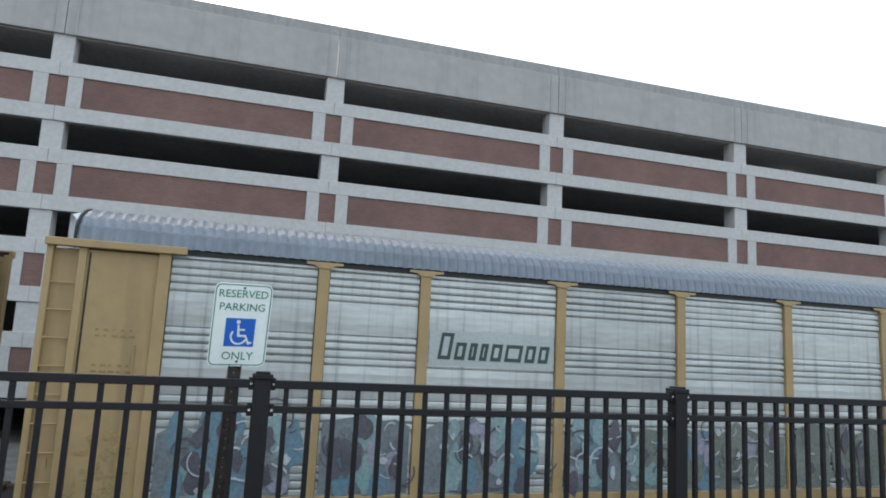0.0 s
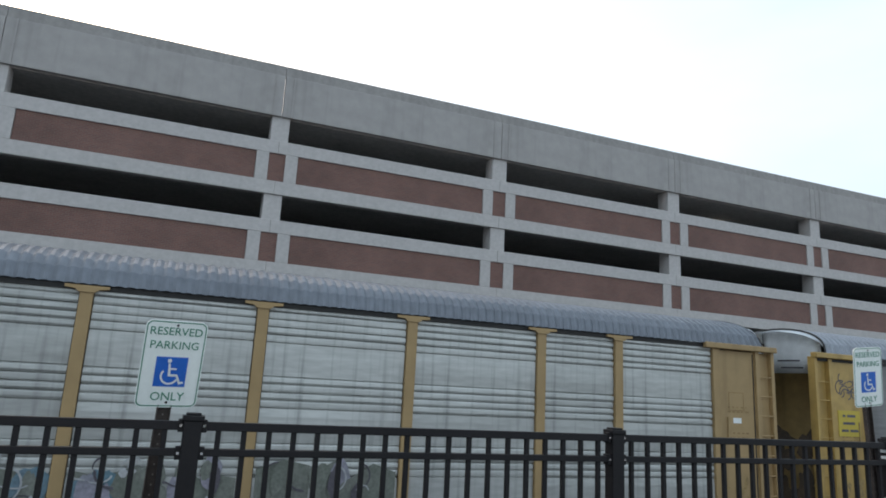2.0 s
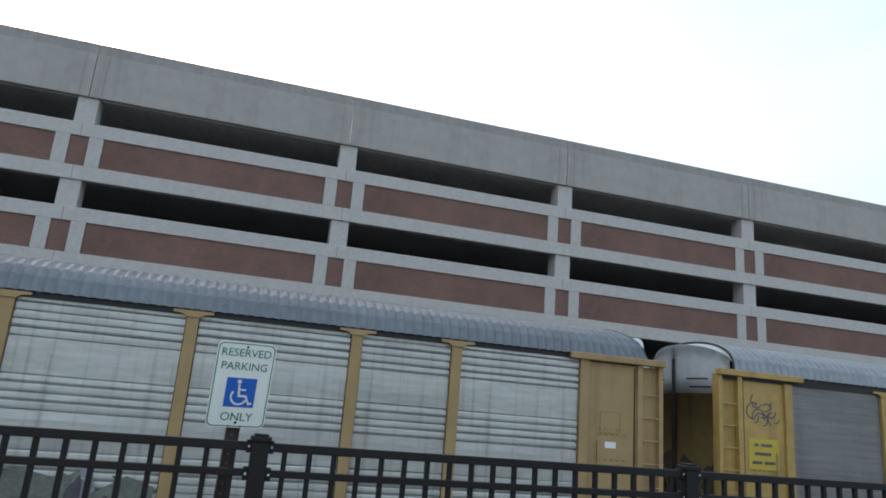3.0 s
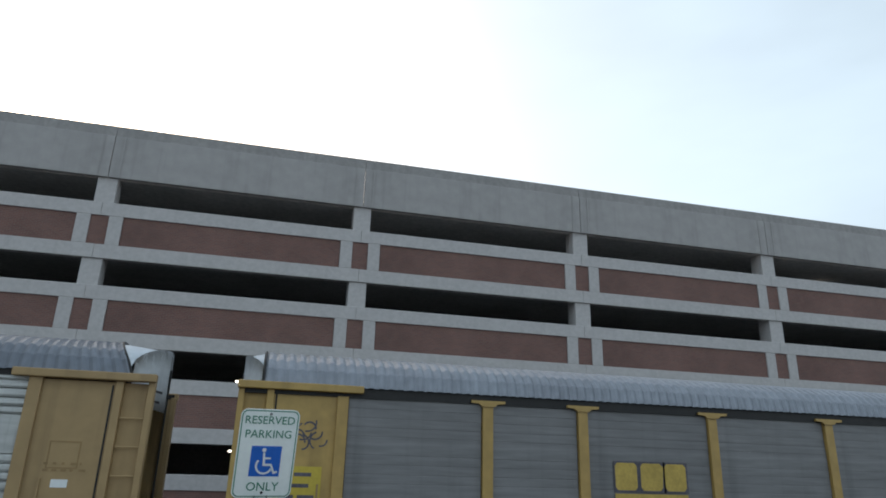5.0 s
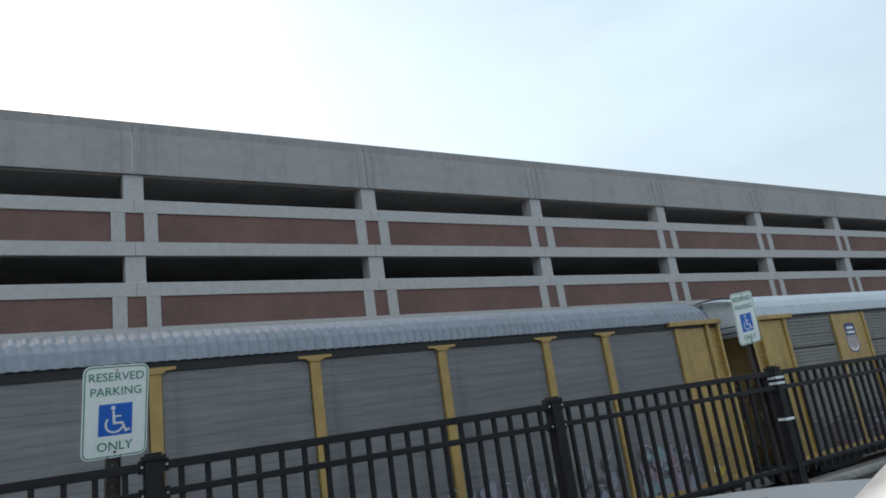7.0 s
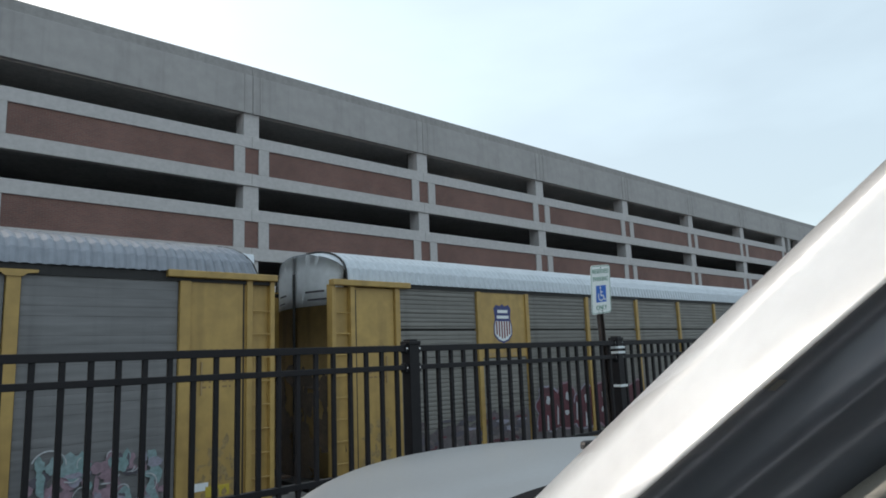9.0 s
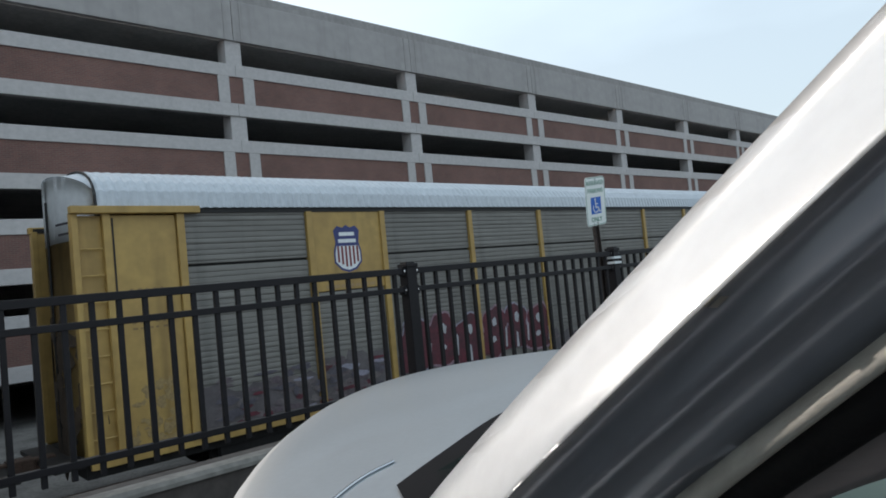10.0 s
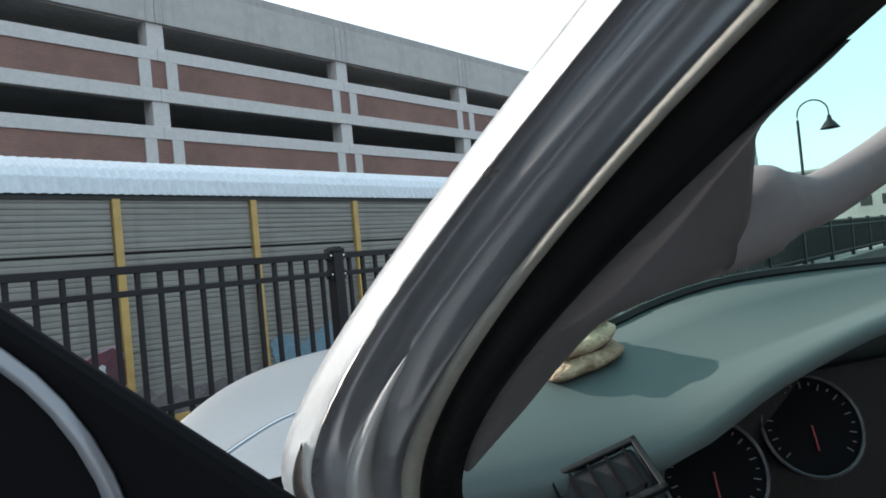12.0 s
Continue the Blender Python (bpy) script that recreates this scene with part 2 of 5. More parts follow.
M_DASH = material("grey_green_dashboard", (0.048, 0.066, 0.066), 0.65, var=0.08, big=5, fine=400, bump=0.03)
M_KNIT = material("knit_cloth", (0.42, 0.33, 0.22), 0.9, var=0.4, big=30, fine=160, bump=0.6, tint=(0.16, 0.06, 0.04))
M_MIRROR = material("mirror_glass", (0.85, 0.87, 0.9), 0.02, 1.0, var=0.02, bump=0)
M_GLASS = glass_material("windscreen_glass", (0.62, 0.86, 0.80))
M_DIAL = material("dial_face", (0.005, 0.005, 0.006), 0.7, var=0.2, bump=0, spec=0.05)
M_CHROME = material("chrome", (0.6, 0.6, 0.62), 0.15, 1.0, var=0.05, bump=0)
M_RED = material("red_needle", (0.22, 0.02, 0.025), 0.5, var=0.1, bump=0)
M_LAMP = bpy.data.materials.new("lamp_glow")
M_LAMP.use_nodes = True
M_LAMP.node_tree.nodes["Principled BSDF"].inputs["Emission Color"].default_value = (1.0, 0.95, 0.85, 1)
M_LAMP.node_tree.nodes["Principled BSDF"].inputs["Emission Strength"].default_value = 3.0
M_FARWALL = material("far_building_wall", (0.30, 0.29, 0.28), 0.9, var=0.2, big=0.2, fine=3)


# ---- mesh helpers ----
def link(name, bm, mats, smooth=False):
    me = bpy.data.meshes.new(name)
    bmesh.ops.recalc_face_normals(bm, faces=bm.faces[:])
    bm.to_mesh(me)
    bm.free()
    for m in (mats if isinstance(mats, (list, tuple)) else [mats]):
        me.materials.append(m)
    if smooth:
        for p in me.polygons:
            p.use_smooth = True
    return me


def part(name, bm, mat, parent=None, label="", smooth=False):
    """Link a bmesh (or a finished mesh) as one object under a thing or a part."""
    me = link(name, bm, mat, smooth) if isinstance(bm, bmesh.types.BMesh) else bm
    ob = new(name, me)
    if parent:
        ob.parent = parent
    if label:
        ob["label"] = label
    return ob


def box(bm, x0, x1, y0, y1, z0, z1, bevel=0.0, turn=None):
    vs = [bm.verts.new(p) for p in ((x0, y0, z0), (x1, y0, z0), (x1, y1, z0), (x0, y1, z0),
                                    (x0, y0, z1), (x1, y0, z1), (x1, y1, z1), (x0, y1, z1))]
    fs = [bm.faces.new([vs[i] for i in f]) for f in
          ((3, 2, 1, 0), (4, 5, 6, 7), (0, 1, 5, 4), (1, 2, 6, 5), (2, 3, 7, 6), (3, 0, 4, 7))]
    if bevel:
        es = list({e for f in fs for e in f.edges})
        r = bmesh.ops.bevel(bm, geom=es, offset=bevel, segments=2, affect="EDGES", profile=0.5)
        vs = list({v for f in r["faces"] for v in f.verts} | {v for v in vs if v.is_valid})
    if turn:
        bmesh.ops.transform(bm, matrix=turn, verts=[v for v in vs if v.is_valid])
    return bm


def boxes(*rows, bevel=0.0):
    bm = bmesh.new()
    for r in rows:
        box(bm, *r, bevel=bevel)
    return bm


def tube(bm, points, radius, sides=8, cap=True):
    """A round bar along the points; radius may be one number or one a point."""
    rings = []
    for i, p in enumerate(points):
        p = Vector(p)
        d = (Vector(points[min(i + 1, len(points) - 1)]) - Vector(points[max(i - 1, 0)])).normalized()
        side = d.cross(Vector((0, 0, 1)))
        if side.length < 0.05:
            side = d.cross(Vector((1, 0, 0)))
        side.normalize()
        up = side.cross(d)
        r = radius[i] if isinstance(radius, (list, tuple)) else radius
        rings.append([bm.verts.new(p + (side * math.cos(a) + up * math.sin(a)) * r)
                      for a in (2 * math.pi * k / sides for k in range(sides))])
    for a, b in zip(rings, rings[1:]):
        for k in range(sides):
            bm.faces.new((a[k], a[(k + 1) % sides], b[(k + 1) % sides], b[k]))
    if cap:
        bm.faces.new(rings[0][::-1])
        bm.faces.new(rings[-1])
    return bm


def plate(bm, outline, y, depth):
    """A flat shape in x and z, with its face at y towards -y."""
    a = [bm.verts.new((px, y, pz)) for px, pz in outline]
    b = [bm.verts.new((px, y + depth, pz)) for px, pz in outline]
    bm.faces.new(a)
    bm.faces.new(b[::-1])
    for i in range(len(a)):
        j = (i + 1) % len(a)
        bm.faces.new((a[i], b[i], b[j], a[j]))
    return bm


def rounded(w, h, r, n=5):
    out = []
    for cx, cz, a0 in ((w / 2 - r, h / 2 - r, 0), (-w / 2 + r, h / 2 - r, 90), (-w / 2 + r, -h / 2 + r, 180), (w / 2 - r, -h / 2 + r, 270)):
        out += [(cx + r * math.cos(radians(a0 + 90 * k / n)), cz + r * math.sin(radians(a0 + 90 * k / n))) for k in range(n + 1)]
    return out


def empty(name, m=None):
    ob = new(name)
    ob.empty_display_size = 0.2
    if m is not None:
        ob.matrix_basis = m
    return ob


def letters(name, text, size, mat, parent, x, z, y):
    """Flat lettering in the built-in font, facing -y, centred at x."""
    cu = bpy.data.curves.new(name, "FONT")
    cu.body, cu.size, cu.align_x, cu.align_y = text, size, "CENTER", "CENTER"
    cu.extrude, cu.resolution_u = 0.0008, 3
    ob = new(name, cu)
    me = bpy.data.meshes.new_from_object(ob.evaluated_get(bpy.context.evaluated_depsgraph_get()))
    bpy.data.objects.remove(ob)
    me.materials.clear()
    me.materials.append(mat)
    o = part(name, me, mat, parent)
    o.matrix_basis = pose(x, y, z, 90, 0, 0)
    return o


# ---- ground, lot and retaining wall ----
RAIL, LOT = -1.95, 0.0
WALL_TOP = 0.63
FENCE_Y = 3.4


def build_ground():
    bm = boxes((-900, 900, -900, 1200, RAIL - 1.2, RAIL - 0.45))
    tagged(part("ground", bm, M_BALLAST), "grey gravel ground running to the horizon", "ground", kind="structure")
    bm = boxes((-120, 160, -90, 3.355, RAIL - 0.5, LOT))
    tagged(part("pavement", bm, M_ASPHALT), "worn dark asphalt of the parking lot", "pavement", kind="structure")
    bm = bmesh.new()
    prof = [(3.355, RAIL - 0.5), (3.355, WALL_TOP - 0.04), (3.71, WALL_TOP - 0.04), (3.71, RAIL - 0.5)]
    xs = [-60 + 3.0 * k for k in range(51)]
    rows = [[bm.verts.new((x + 0.0, y + 0.004 * noise.noise((x, y, z)), z)) for y, z in prof] for x in xs]
    for a, b in zip(rows, rows[1:]):
        for i in range(len(prof) - 1):
            bm.faces.new((a[i], a[i + 1], b[i + 1], b[i]))
    bm.faces.new(rows[0])
    bm.faces.new(rows[-1])
    cap = bmesh.new()
    prof = [(3.335, WALL_TOP - 0.04), (3.335, WALL_TOP - 0.02), (3.35, WALL_TOP), (3.455, WALL_TOP), (3.475, WALL_TOP - 0.02), (3.475, WALL_TOP - 0.04)]
    rows = [[cap.verts.new((x, y + 0.006 * noise.noise((x * 3, y, z)), z + 0.004 * noise.noise((x * 2, y * 3, 5)))) for y, z in prof] for x in [-60 + 0.5 * k for k in range(301)]]
    for a, b in zip(rows, rows[1:]):
        for i in range(len(prof)):
            j = (i + 1) % len(prof)
            cap.faces.new((a[i], a[j], b[j], b[i]))
    tagged(part("wall_cap", cap, M_KERB), "stained pale concrete cap of the kerb wall", "wall", kind="structure")
    tagged(part("wall_retaining", bm, M_WALLDARK), "streaked concrete kerb wall under the black fence, shade put into its dark colour", "wall", kind="structure")
    bm = bmesh.new()
    prof = [(10.6, RAIL - 0.46), (11.8, RAIL - 0.17), (15.4, RAIL - 0.17), (16.6, RAIL - 0.46)]
    a = [bm.verts.new((-200, y, z)) for y, z in prof]
    b = [bm.verts.new((260, y, z)) for y, z in prof]
    for i in range(3):
        bm.faces.new((a[i], a[i + 1], b[i + 1], b[i]))
    tagged(part("track_bed", bm, M_BALLAST), "crushed stone ballast under the rails", "track bed", kind="structure")
    for dy in (-0.7175, 0.7175):
        y = 13.62 + dy
        bm = boxes((-200, 260, y - 0.035, y + 0.035, RAIL - 0.04, RAIL), (-200, 260, y - 0.01, y + 0.01, RAIL - 0.14, RAIL - 0.04),
                   (-200, 260, y - 0.07, y + 0.07, RAIL - 0.16, RAIL - 0.14))
        tagged(part("rail", bm, M_RUSTSTEEL), "worn steel rail with rusty sides", "rail", "rails of the track", kind="structure")


# ---- garage ----
GY, BAY, COL0 = 27.0, 10.245, 3.12       # face, bay width, axis of the first column
STOREY, LEDGE = 3.36, 11.60              # storey height and the upper ledge's top
FIRST, LAST = -6, 8


def build_garage():
    g = tagged(empty("parking_garage", pose(0, GY, 0)), "four-storey precast concrete parking garage with red brick spandrels", "building")
    x_lo, x_hi = COL0 + BAY * (FIRST - 1), COL0 + BAY * (LAST - 1)
    end = x_hi + 21.0
    depth = 34.0
    # parapet of the roof deck, one panel a bay
    panel = link("parapet_panel", boxes((-BAY / 2 + 0.012, BAY / 2 - 0.012, -0.10, 0.14, 12.67, 14.50), bevel=0.02), M_CONCRETE)
    coping = link("coping", boxes((-BAY / 2 + 0.004, BAY / 2 - 0.004, -0.02, 0.22, 14.50, 14.98), bevel=0.02), M_COPING)
    rib = link("parapet_rib", boxes((-0.42, -0.36, -0.125, -0.10, 12.67, 14.5), (0.36, 0.42, -0.125, -0.10, 12.67, 14.5)), M_CONCRETE)
    for k in range(FIRST, LAST + 2):
        x = COL0 + BAY * (k - 0.5)
        for name, me in (("parapet_panel", panel), ("coping", coping)):
            o = part(name, me, None, g)
            o.location.x = x
        o = part("parapet_rib", rib, None, g)
        o.location.x = COL0 + BAY * (k - 1)
    # columns, and at each storey ledge, brick field, beam
    col = link("column", boxes((-0.37, 0.37, 0.02, 0.80, -0.70, 1.22), bevel=0.02), M_FRAME)
    for s in range(4):
        top = LEDGE - STOREY * s
        for k in range(FIRST, LAST + 1):
            o = part("column", col, None, g)
            o.location = (COL0 + BAY * (k - 1), 0, top)
    half = BAY / 2
    field = link("brick_spandrel", boxes((-half + 0.85, half - 0.85, 0.0, 0.2, -1.735, -0.545)), M_BRICK)
    infill = link("brick_infill", boxes((-0.335, 0.335, 0.0, 0.2, -1.735, -0.545)), M_BRICK)
    pier = link("pilaster", boxes((-0.2525, 0.2525, -0.06, 0.2, -1.735, -0.545), bevel=0.012), M_FRAME)
    ledge = link("ledge", boxes((-half + 0.004, half - 0.004, -0.06, 0.26, -0.545, 0.0), bevel=0.015), M_FRAME)
    beam = link("beam", boxes((-half + 0.004, half - 0.004, -0.06, 0.26, -2.29, -1.735), bevel=0.015), M_FRAME)
    for s in range(4):
        top = LEDGE - STOREY * s
        for k in range(FIRST, LAST + 1):
            xc = COL0 + BAY * (k - 1)
            for name, me, dx in (("brick_infill", infill, 0), ("pilaster", pier, -0.5875), ("pilaster", pier, 0.5875)):
                o = part(name, me, None, g)
                o.location = (xc + dx, 0, top)
            if k < LAST:
                for name, me in (("brick_spandrel", field), ("ledge", ledge), ("beam", beam)):
                    o = part(name, me, None, g)
                    o.location = (xc + half, 0, top)
    # decks with their downstand beams, rear and end walls
    for s in range(5):
        z = 14.0 if s == 0 else LEDGE - 1.05 - STOREY * (s - 1)
        z = 13.0 if s == 0 else z
        bm = boxes((x_lo - 2, end, 0.3, depth, z - 0.28, z))
        part("deck", bm, M_DECK, g, "grey concrete parking deck")
    part("rear_wall", boxes((x_lo - 2, end, depth, depth + 0.3, RAIL - 0.5, 14.6)), M_CONCRETE, g)
    part("end_wall", boxes((x_lo - 2.3, x_lo - 2, 0.1, depth, RAIL - 0.5, 14.6)), M_CONCRETE, g)
    part("end_wall", boxes((end, end + 0.3, 0.1, depth, RAIL - 0.5, 14.6)), M_CONCRETE, g)
    # ramp walls deep inside each floor close the view through
    part("core_wall", boxes((x_lo - 2, end, 17.0, 17.25, RAIL - 0.5, 12.9)), M_DECK, g)
    # stair tower bay past the last column
    for s in range(4):
        top = LEDGE - STOREY * s
        part("tower_spandrel", boxes((x_hi + 0.9, end, -0.05, 0.2, top - 2.3, top), bevel=0.02), M_CONCRETE, g)
        for x in (x_hi + 1.4, x_hi + 4.4, x_hi + 8.6, x_hi + 13, x_hi + 17.4):
            part("tower_column", boxes((x - 0.35, x + 0.35, -0.03, 0.6, top, top + 1.1), bevel=0.02), M_CONCRETE, g)
    # small lit lamps on the decks' undersides
    for x, y, z in ((-1.35, 2.5, 5.25), (-1.3, 2.5, 2.45), (29.5, 3.0, 12.35), (46.0, 3.0, 12.35)):
        part("deck_lamp", boxes((x - 0.07, x + 0.07, y, y + 0.2, z - 0.05, z + 0.03), bevel=0.02), M_LAMP, g, "small lit deck lamp")
    return g


# ---- fence ----
POSTS = [0.191 + 2.437 * k for k in range(-7, 18)]


def build_fence():
    f = tagged(empty("fence", pose(0, FENCE_Y, 0)), "black steel picket fence on a concrete kerb wall", "fence")
    post = link("fence_post", boxes((-0.042, 0.042, -0.042, 0.042, WALL_TOP - 0.06, 1.575), (-0.05, 0.05, -0.05, 0.05, 1.575, 1.60),
                                    (-0.035, 0.035, -0.035, 0.035, 1.60, 1.612), bevel=0.004), M_BLACK)
    span = 2.437 - 0.084
    rails = {z: link("rail", boxes((-span / 2, span / 2, -0.02, 0.02, z - h, z), bevel=0.003), M_BLACK)
             for z, h in ((1.572, 0.042), (1.445, 0.034), (0.815, 0.034))}
    bracket = link("bracket", boxes((-0.012, 0.012, -0.026, 0.026, -0.03, 0.03), bevel=0.003), M_BLACK)
    picket = link("picket", boxes((-0.0125, 0.0125, -0.0125, 0.0125, 0.725, 1.545), bevel=0.002), M_BLACK)
    bolt = link("bolt", boxes((-0.006, 0.006, -0.031, -0.026, -0.006, 0.006)), M_CHROME)
    n = 19
    for k, x in enumerate(POSTS):
        o = part("fence_post", post, None, f)
        o.location.x = x
        if k == len(POSTS) - 1:
            break
        xc = x + 2.437 / 2
        for z, me in rails.items():
            o = part("rail", me, None, f)
            o.location.x = xc
            for sx_ in (-1, 1):
                b = part("bracket", bracket, None, f)
                b.location = (xc + sx_ * (span / 2 - 0.012), 0, z - 0.02)
                if 4 < k < 10:
                    c = part("bolt", bolt, None, f)
                    c.location = b.location
        if -3 < x < 14:
            for j in range(n):
                p = part("picket", picket, None, f)
                p.location.x = x + 2.437 * (j + 1) / (n + 1)
        else:
            bm = bmesh.new()
            for j in range(n):
                px = x + 2.437 * (j + 1) / (n + 1)
                box(bm, px - 0.0125, px + 0.0125, -0.0125, 0.0125, 0.725, 1.545)
            tagged(part("picket_run", bm, M_BLACK, f), kind="stuff")
    return f


# ---- reserved parking signs ----
def build_sign(m, tilt, lean, base, label):
    s = tagged(empty("parking_sign", m), label, "sign", "reserved parking signs")
    W, H = 0.305, 0.457
    bm = plate(bmesh.new(), rounded(W, H, 0.035), 0.0, 0.003)
    face = part("sign_plate", bm, M_SIGN, s)
    face.matrix_basis = tilt
    bm = bmesh.new()
    outer, inner = rounded(W - 0.012, H - 0.012, 0.03), rounded(W - 0.022, H - 0.022, 0.026)
    a = [bm.verts.new((px, -0.0012, pz)) for px, pz in outer]
    b = [bm.verts.new((px, -0.0012, pz)) for px, pz in inner]
    for i in range(len(a)):
        j = (i + 1) % len(a)
        bm.faces.new((a[i], a[j], b[j], b[i]))
    part("border", bm, M_GREEN, face, "green border line")
    letters("lettering", "RESERVED", 0.058, M_GREEN, face, 0, 0.170, -0.0012)
    letters("lettering", "PARKING", 0.058, M_GREEN, face, 0, 0.098, -0.0012)
    letters("lettering", "ONLY", 0.062, M_GREEN, face, 0, -0.172, -0.0012)
    part("blue_panel", plate(bmesh.new(), [(-0.078, -0.118), (0.078, -0.118), (0.078, 0.038), (-0.078, 0.038)], -0.0012, 0.001), M_BLUE, face)
    bm = bmesh.new()
    cx, cz = -0.004, -0.04
    ring = [(cx + 0.046 * math.cos(radians(a)), cz - 0.022 + 0.046 * math.sin(radians(a))) for a in range(140, 345, 15)]
    ring2 = [(cx + 0.036 * math.cos(radians(a)), cz - 0.022 + 0.036 * math.sin(radians(a))) for a in range(140, 345, 15)]
    plate(bm, ring + ring2[::-1], -0.0026, 0.001)
    plate(bm, [(-0.016, 0.004), (-0.006, 0.004), (0.000, -0.052), (0.034, -0.052), (0.052, -0.092), (0.064, -0.088), (0.070, -0.098),
               (0.046, -0.106), (0.028, -0.064), (-0.012, -0.064)], -0.003, 0.001)
    plate(bm, [(-0.010, -0.020), (0.026, -0.020), (0.026, -0.029), (-0.010, -0.029)], -0.0034, 0.001)
    plate(bm, [(-0.012 + 0.011 * math.cos(a), 0.018 + 0.011 * math.sin(a)) for a in (2 * math.pi * k / 12 for k in range(12))], -0.0026, 0.001)
    part("wheelchair_symbol", bm, M_WHITE, face)
    for z in (0.205, -0.2):
        part("bolt", plate(bmesh.new(), [(0.007 * math.cos(a), z + 0.007 * math.sin(a)) for a in (2 * math.pi * k / 8 for k in range(8))], -0.005, 0.004), M_CHROME, face)
    # channel post with punched holes, in the sign's own upright
    L = base
    bm = boxes((-0.03, 0.03, 0.030, 0.034, -H / 2 - L, H / 2 - 0.10), (-0.034, -0.030, 0.004, 0.034, -H / 2 - L, H / 2 - 0.10), (0.030, 0.034, 0.004, 0.034, -H / 2 - L, H / 2 - 0.10))
    post = part("channel_post", bm, M_POST, s)
    post.matrix_basis = lean
    hole = link("hole", boxes((-0.0035, 0.0035, 0.0285, 0.030, -0.004, 0.004)), M_KERB)
    for k in range(int(L / 0.05)):
        o = part("hole", hole, None, post)
        o.location.z = -H / 2 - 0.03 - 0.05 * k
    return s


def build_signs():
    build_sign(pose(0.062, 3.655, 1.84), pose(0, 0, 0, 15, -1, 9), pose(0, 0.045, 0.0, 2, 1.5, 9), 1.02, "white reserved parking sign with blue wheelchair panel on a channel post")
    build_sign(pose(5.098, 3.54, 2.055), pose(0, 0, 0, 7, -6, -2), pose(0, 0.02, 0, 0, -2.5, -2), 1.25, "leaning white reserved parking sign with blue wheelchair panel behind the fence")
    for z in (1.50, 1.455, 1.16):
        o = tagged(part("post_clamp", boxes((-0.055, 0.055, -0.055, 0.055, z, z + 0.021), bevel=0.003), M_WHITE), "white band strapped round a black fence post", "clamp", "bands on the fence post")
        o.location = (POSTS[9], FENCE_Y, 0)


# ---- autorack rail cars ----
TRACK_Y, PITCH, FIRST_CAR = 13.62, 28.35, 10.48
STATIONS = [-11.7, -9.0, -7.08, -4.23, -1.41, 1.41, 4.23, 7.08, 9.0, 11.7]
SIDE_Y, SIDE_LO, SIDE_HI = -1.52, 1.0, 5.12


def corrugated(width, z0, z1, lines, groove, mat, dent=0.0, depth=0.05, seed=0.0):
    """A side panel, its face towards -y, with a groove at each of the lines and slightly bulging ribs between."""
    bm = bmesh.new()
    rnd = random.Random(round(seed * 100) + 17)
    prof, z = [(0.0, z0)], z0
    for q in [v for v in lines if z0 + 0.05 < v < z1 - 0.05] + [z1]:
        q += rnd.uniform(-0.006, 0.006) if q < z1 else 0.0
        bulge = depth * rnd.uniform(0.06, 0.40)
        prof += [(-bulge, z + (q - z) * 0.35), (-bulge * 0.8, z + (q - z) * 0.75)]
        if q < z1:
            d, g = depth * rnd.uniform(0.45, 1.15), groove * rnd.uniform(0.7, 1.25)
            prof += [(0.0, q - g * 0.5), (d, q - g * 0.42), (d, q + g * 0.1), (0.0, q + g * 0.5)]
        z = q
    prof.append((0.0, z1))
    cols = 6
    rows = []
    for c in range(cols + 1):
        x = -width / 2 + width * c / cols
        rows.append([bm.verts.new((x, y + dent * noise.noise((x * 0.9 + seed * 7, q * 1.3, seed)), q)) for y, q in prof])
    for a, b in zip(rows, rows[1:]):
        for i in range(len(prof) - 1):
            bm.faces.new((a[i], b[i], b[i + 1], a[i + 1]))
    return link("side_panel", bm, mat)


# groups of four grooves with a smooth band under each, down from the eaves
GROUPS = sorted(5.07 - 1.14 * g - d for g in range(4) for d in (0.10, 0.235, 0.37, 0.505, 0.64))
FAINT = [1.0 + 0.158 * k for k in range(1, 27) if k % 5]
SLATS = [1.0 + 0.105 * k for k in range(1, 41)]


def build_roof(bm, x0, x1, ribs, rise=0.70, lean=0.0):
    """An arched roof skin with crosswise ribs; lean draws the crown back at the far end."""
    arch = []
    for k in range(13):
        a = math.pi * k / 12
        arch.append((-1.56 * math.cos(a), SIDE_HI + 0.02 + rise * math.sin(a) ** 0.75))
    wave = (0.0, 0.014, 0.034, 0.036, 0.034, 0.014)
    step = 0.18 / len(wave)
    n = int((x1 - x0) / step)
    rows = []
    for i in range(n + 1):
        x = x0 + (x1 - x0) * i / n
        up = wave[i % len(wave)] if ribs else 0.0
        rows.append([bm.verts.new((x - lean * math.sin(math.pi * k / 12) * max(0.0, (x - x1) / 1.5 + 1), y * (1 + up * 0.55), z + up * min(1.0, 0.25 + k / 3, 0.25 + (12 - k) / 3))) for k, (y, z) in enumerate(arch)])
    for a, b in zip(rows, rows[1:]):
        for i in range(12):
            bm.faces.new((a[i], b[i], b[i + 1], a[i + 1]))
    return bm


def paint(name, parent, shapes, mat, y, label=""):
    bm = bmesh.new()
    for k, s in enumerate(shapes):
        plate(bm, s, y - 0.0002 * k, 0.003)
    o = part(name, bm, mat, parent, label)
    if name == "graffiti":
        o["kind"] = "stuff"
    return o


def blob(cx, cz, rx, rz, seed, n=18, rough=0.3):
    return [(cx + rx * math.cos(a) * (1 + rough * noise.noise((seed, math.cos(a) * 1.3, math.sin(a) * 1.3))),
             cz + rz * math.sin(a) * (1 + rough * noise.noise((seed + 9, math.cos(a) * 1.3, math.sin(a) * 1.3))))
            for a in (2 * math.pi * k / n for k in range(n))]


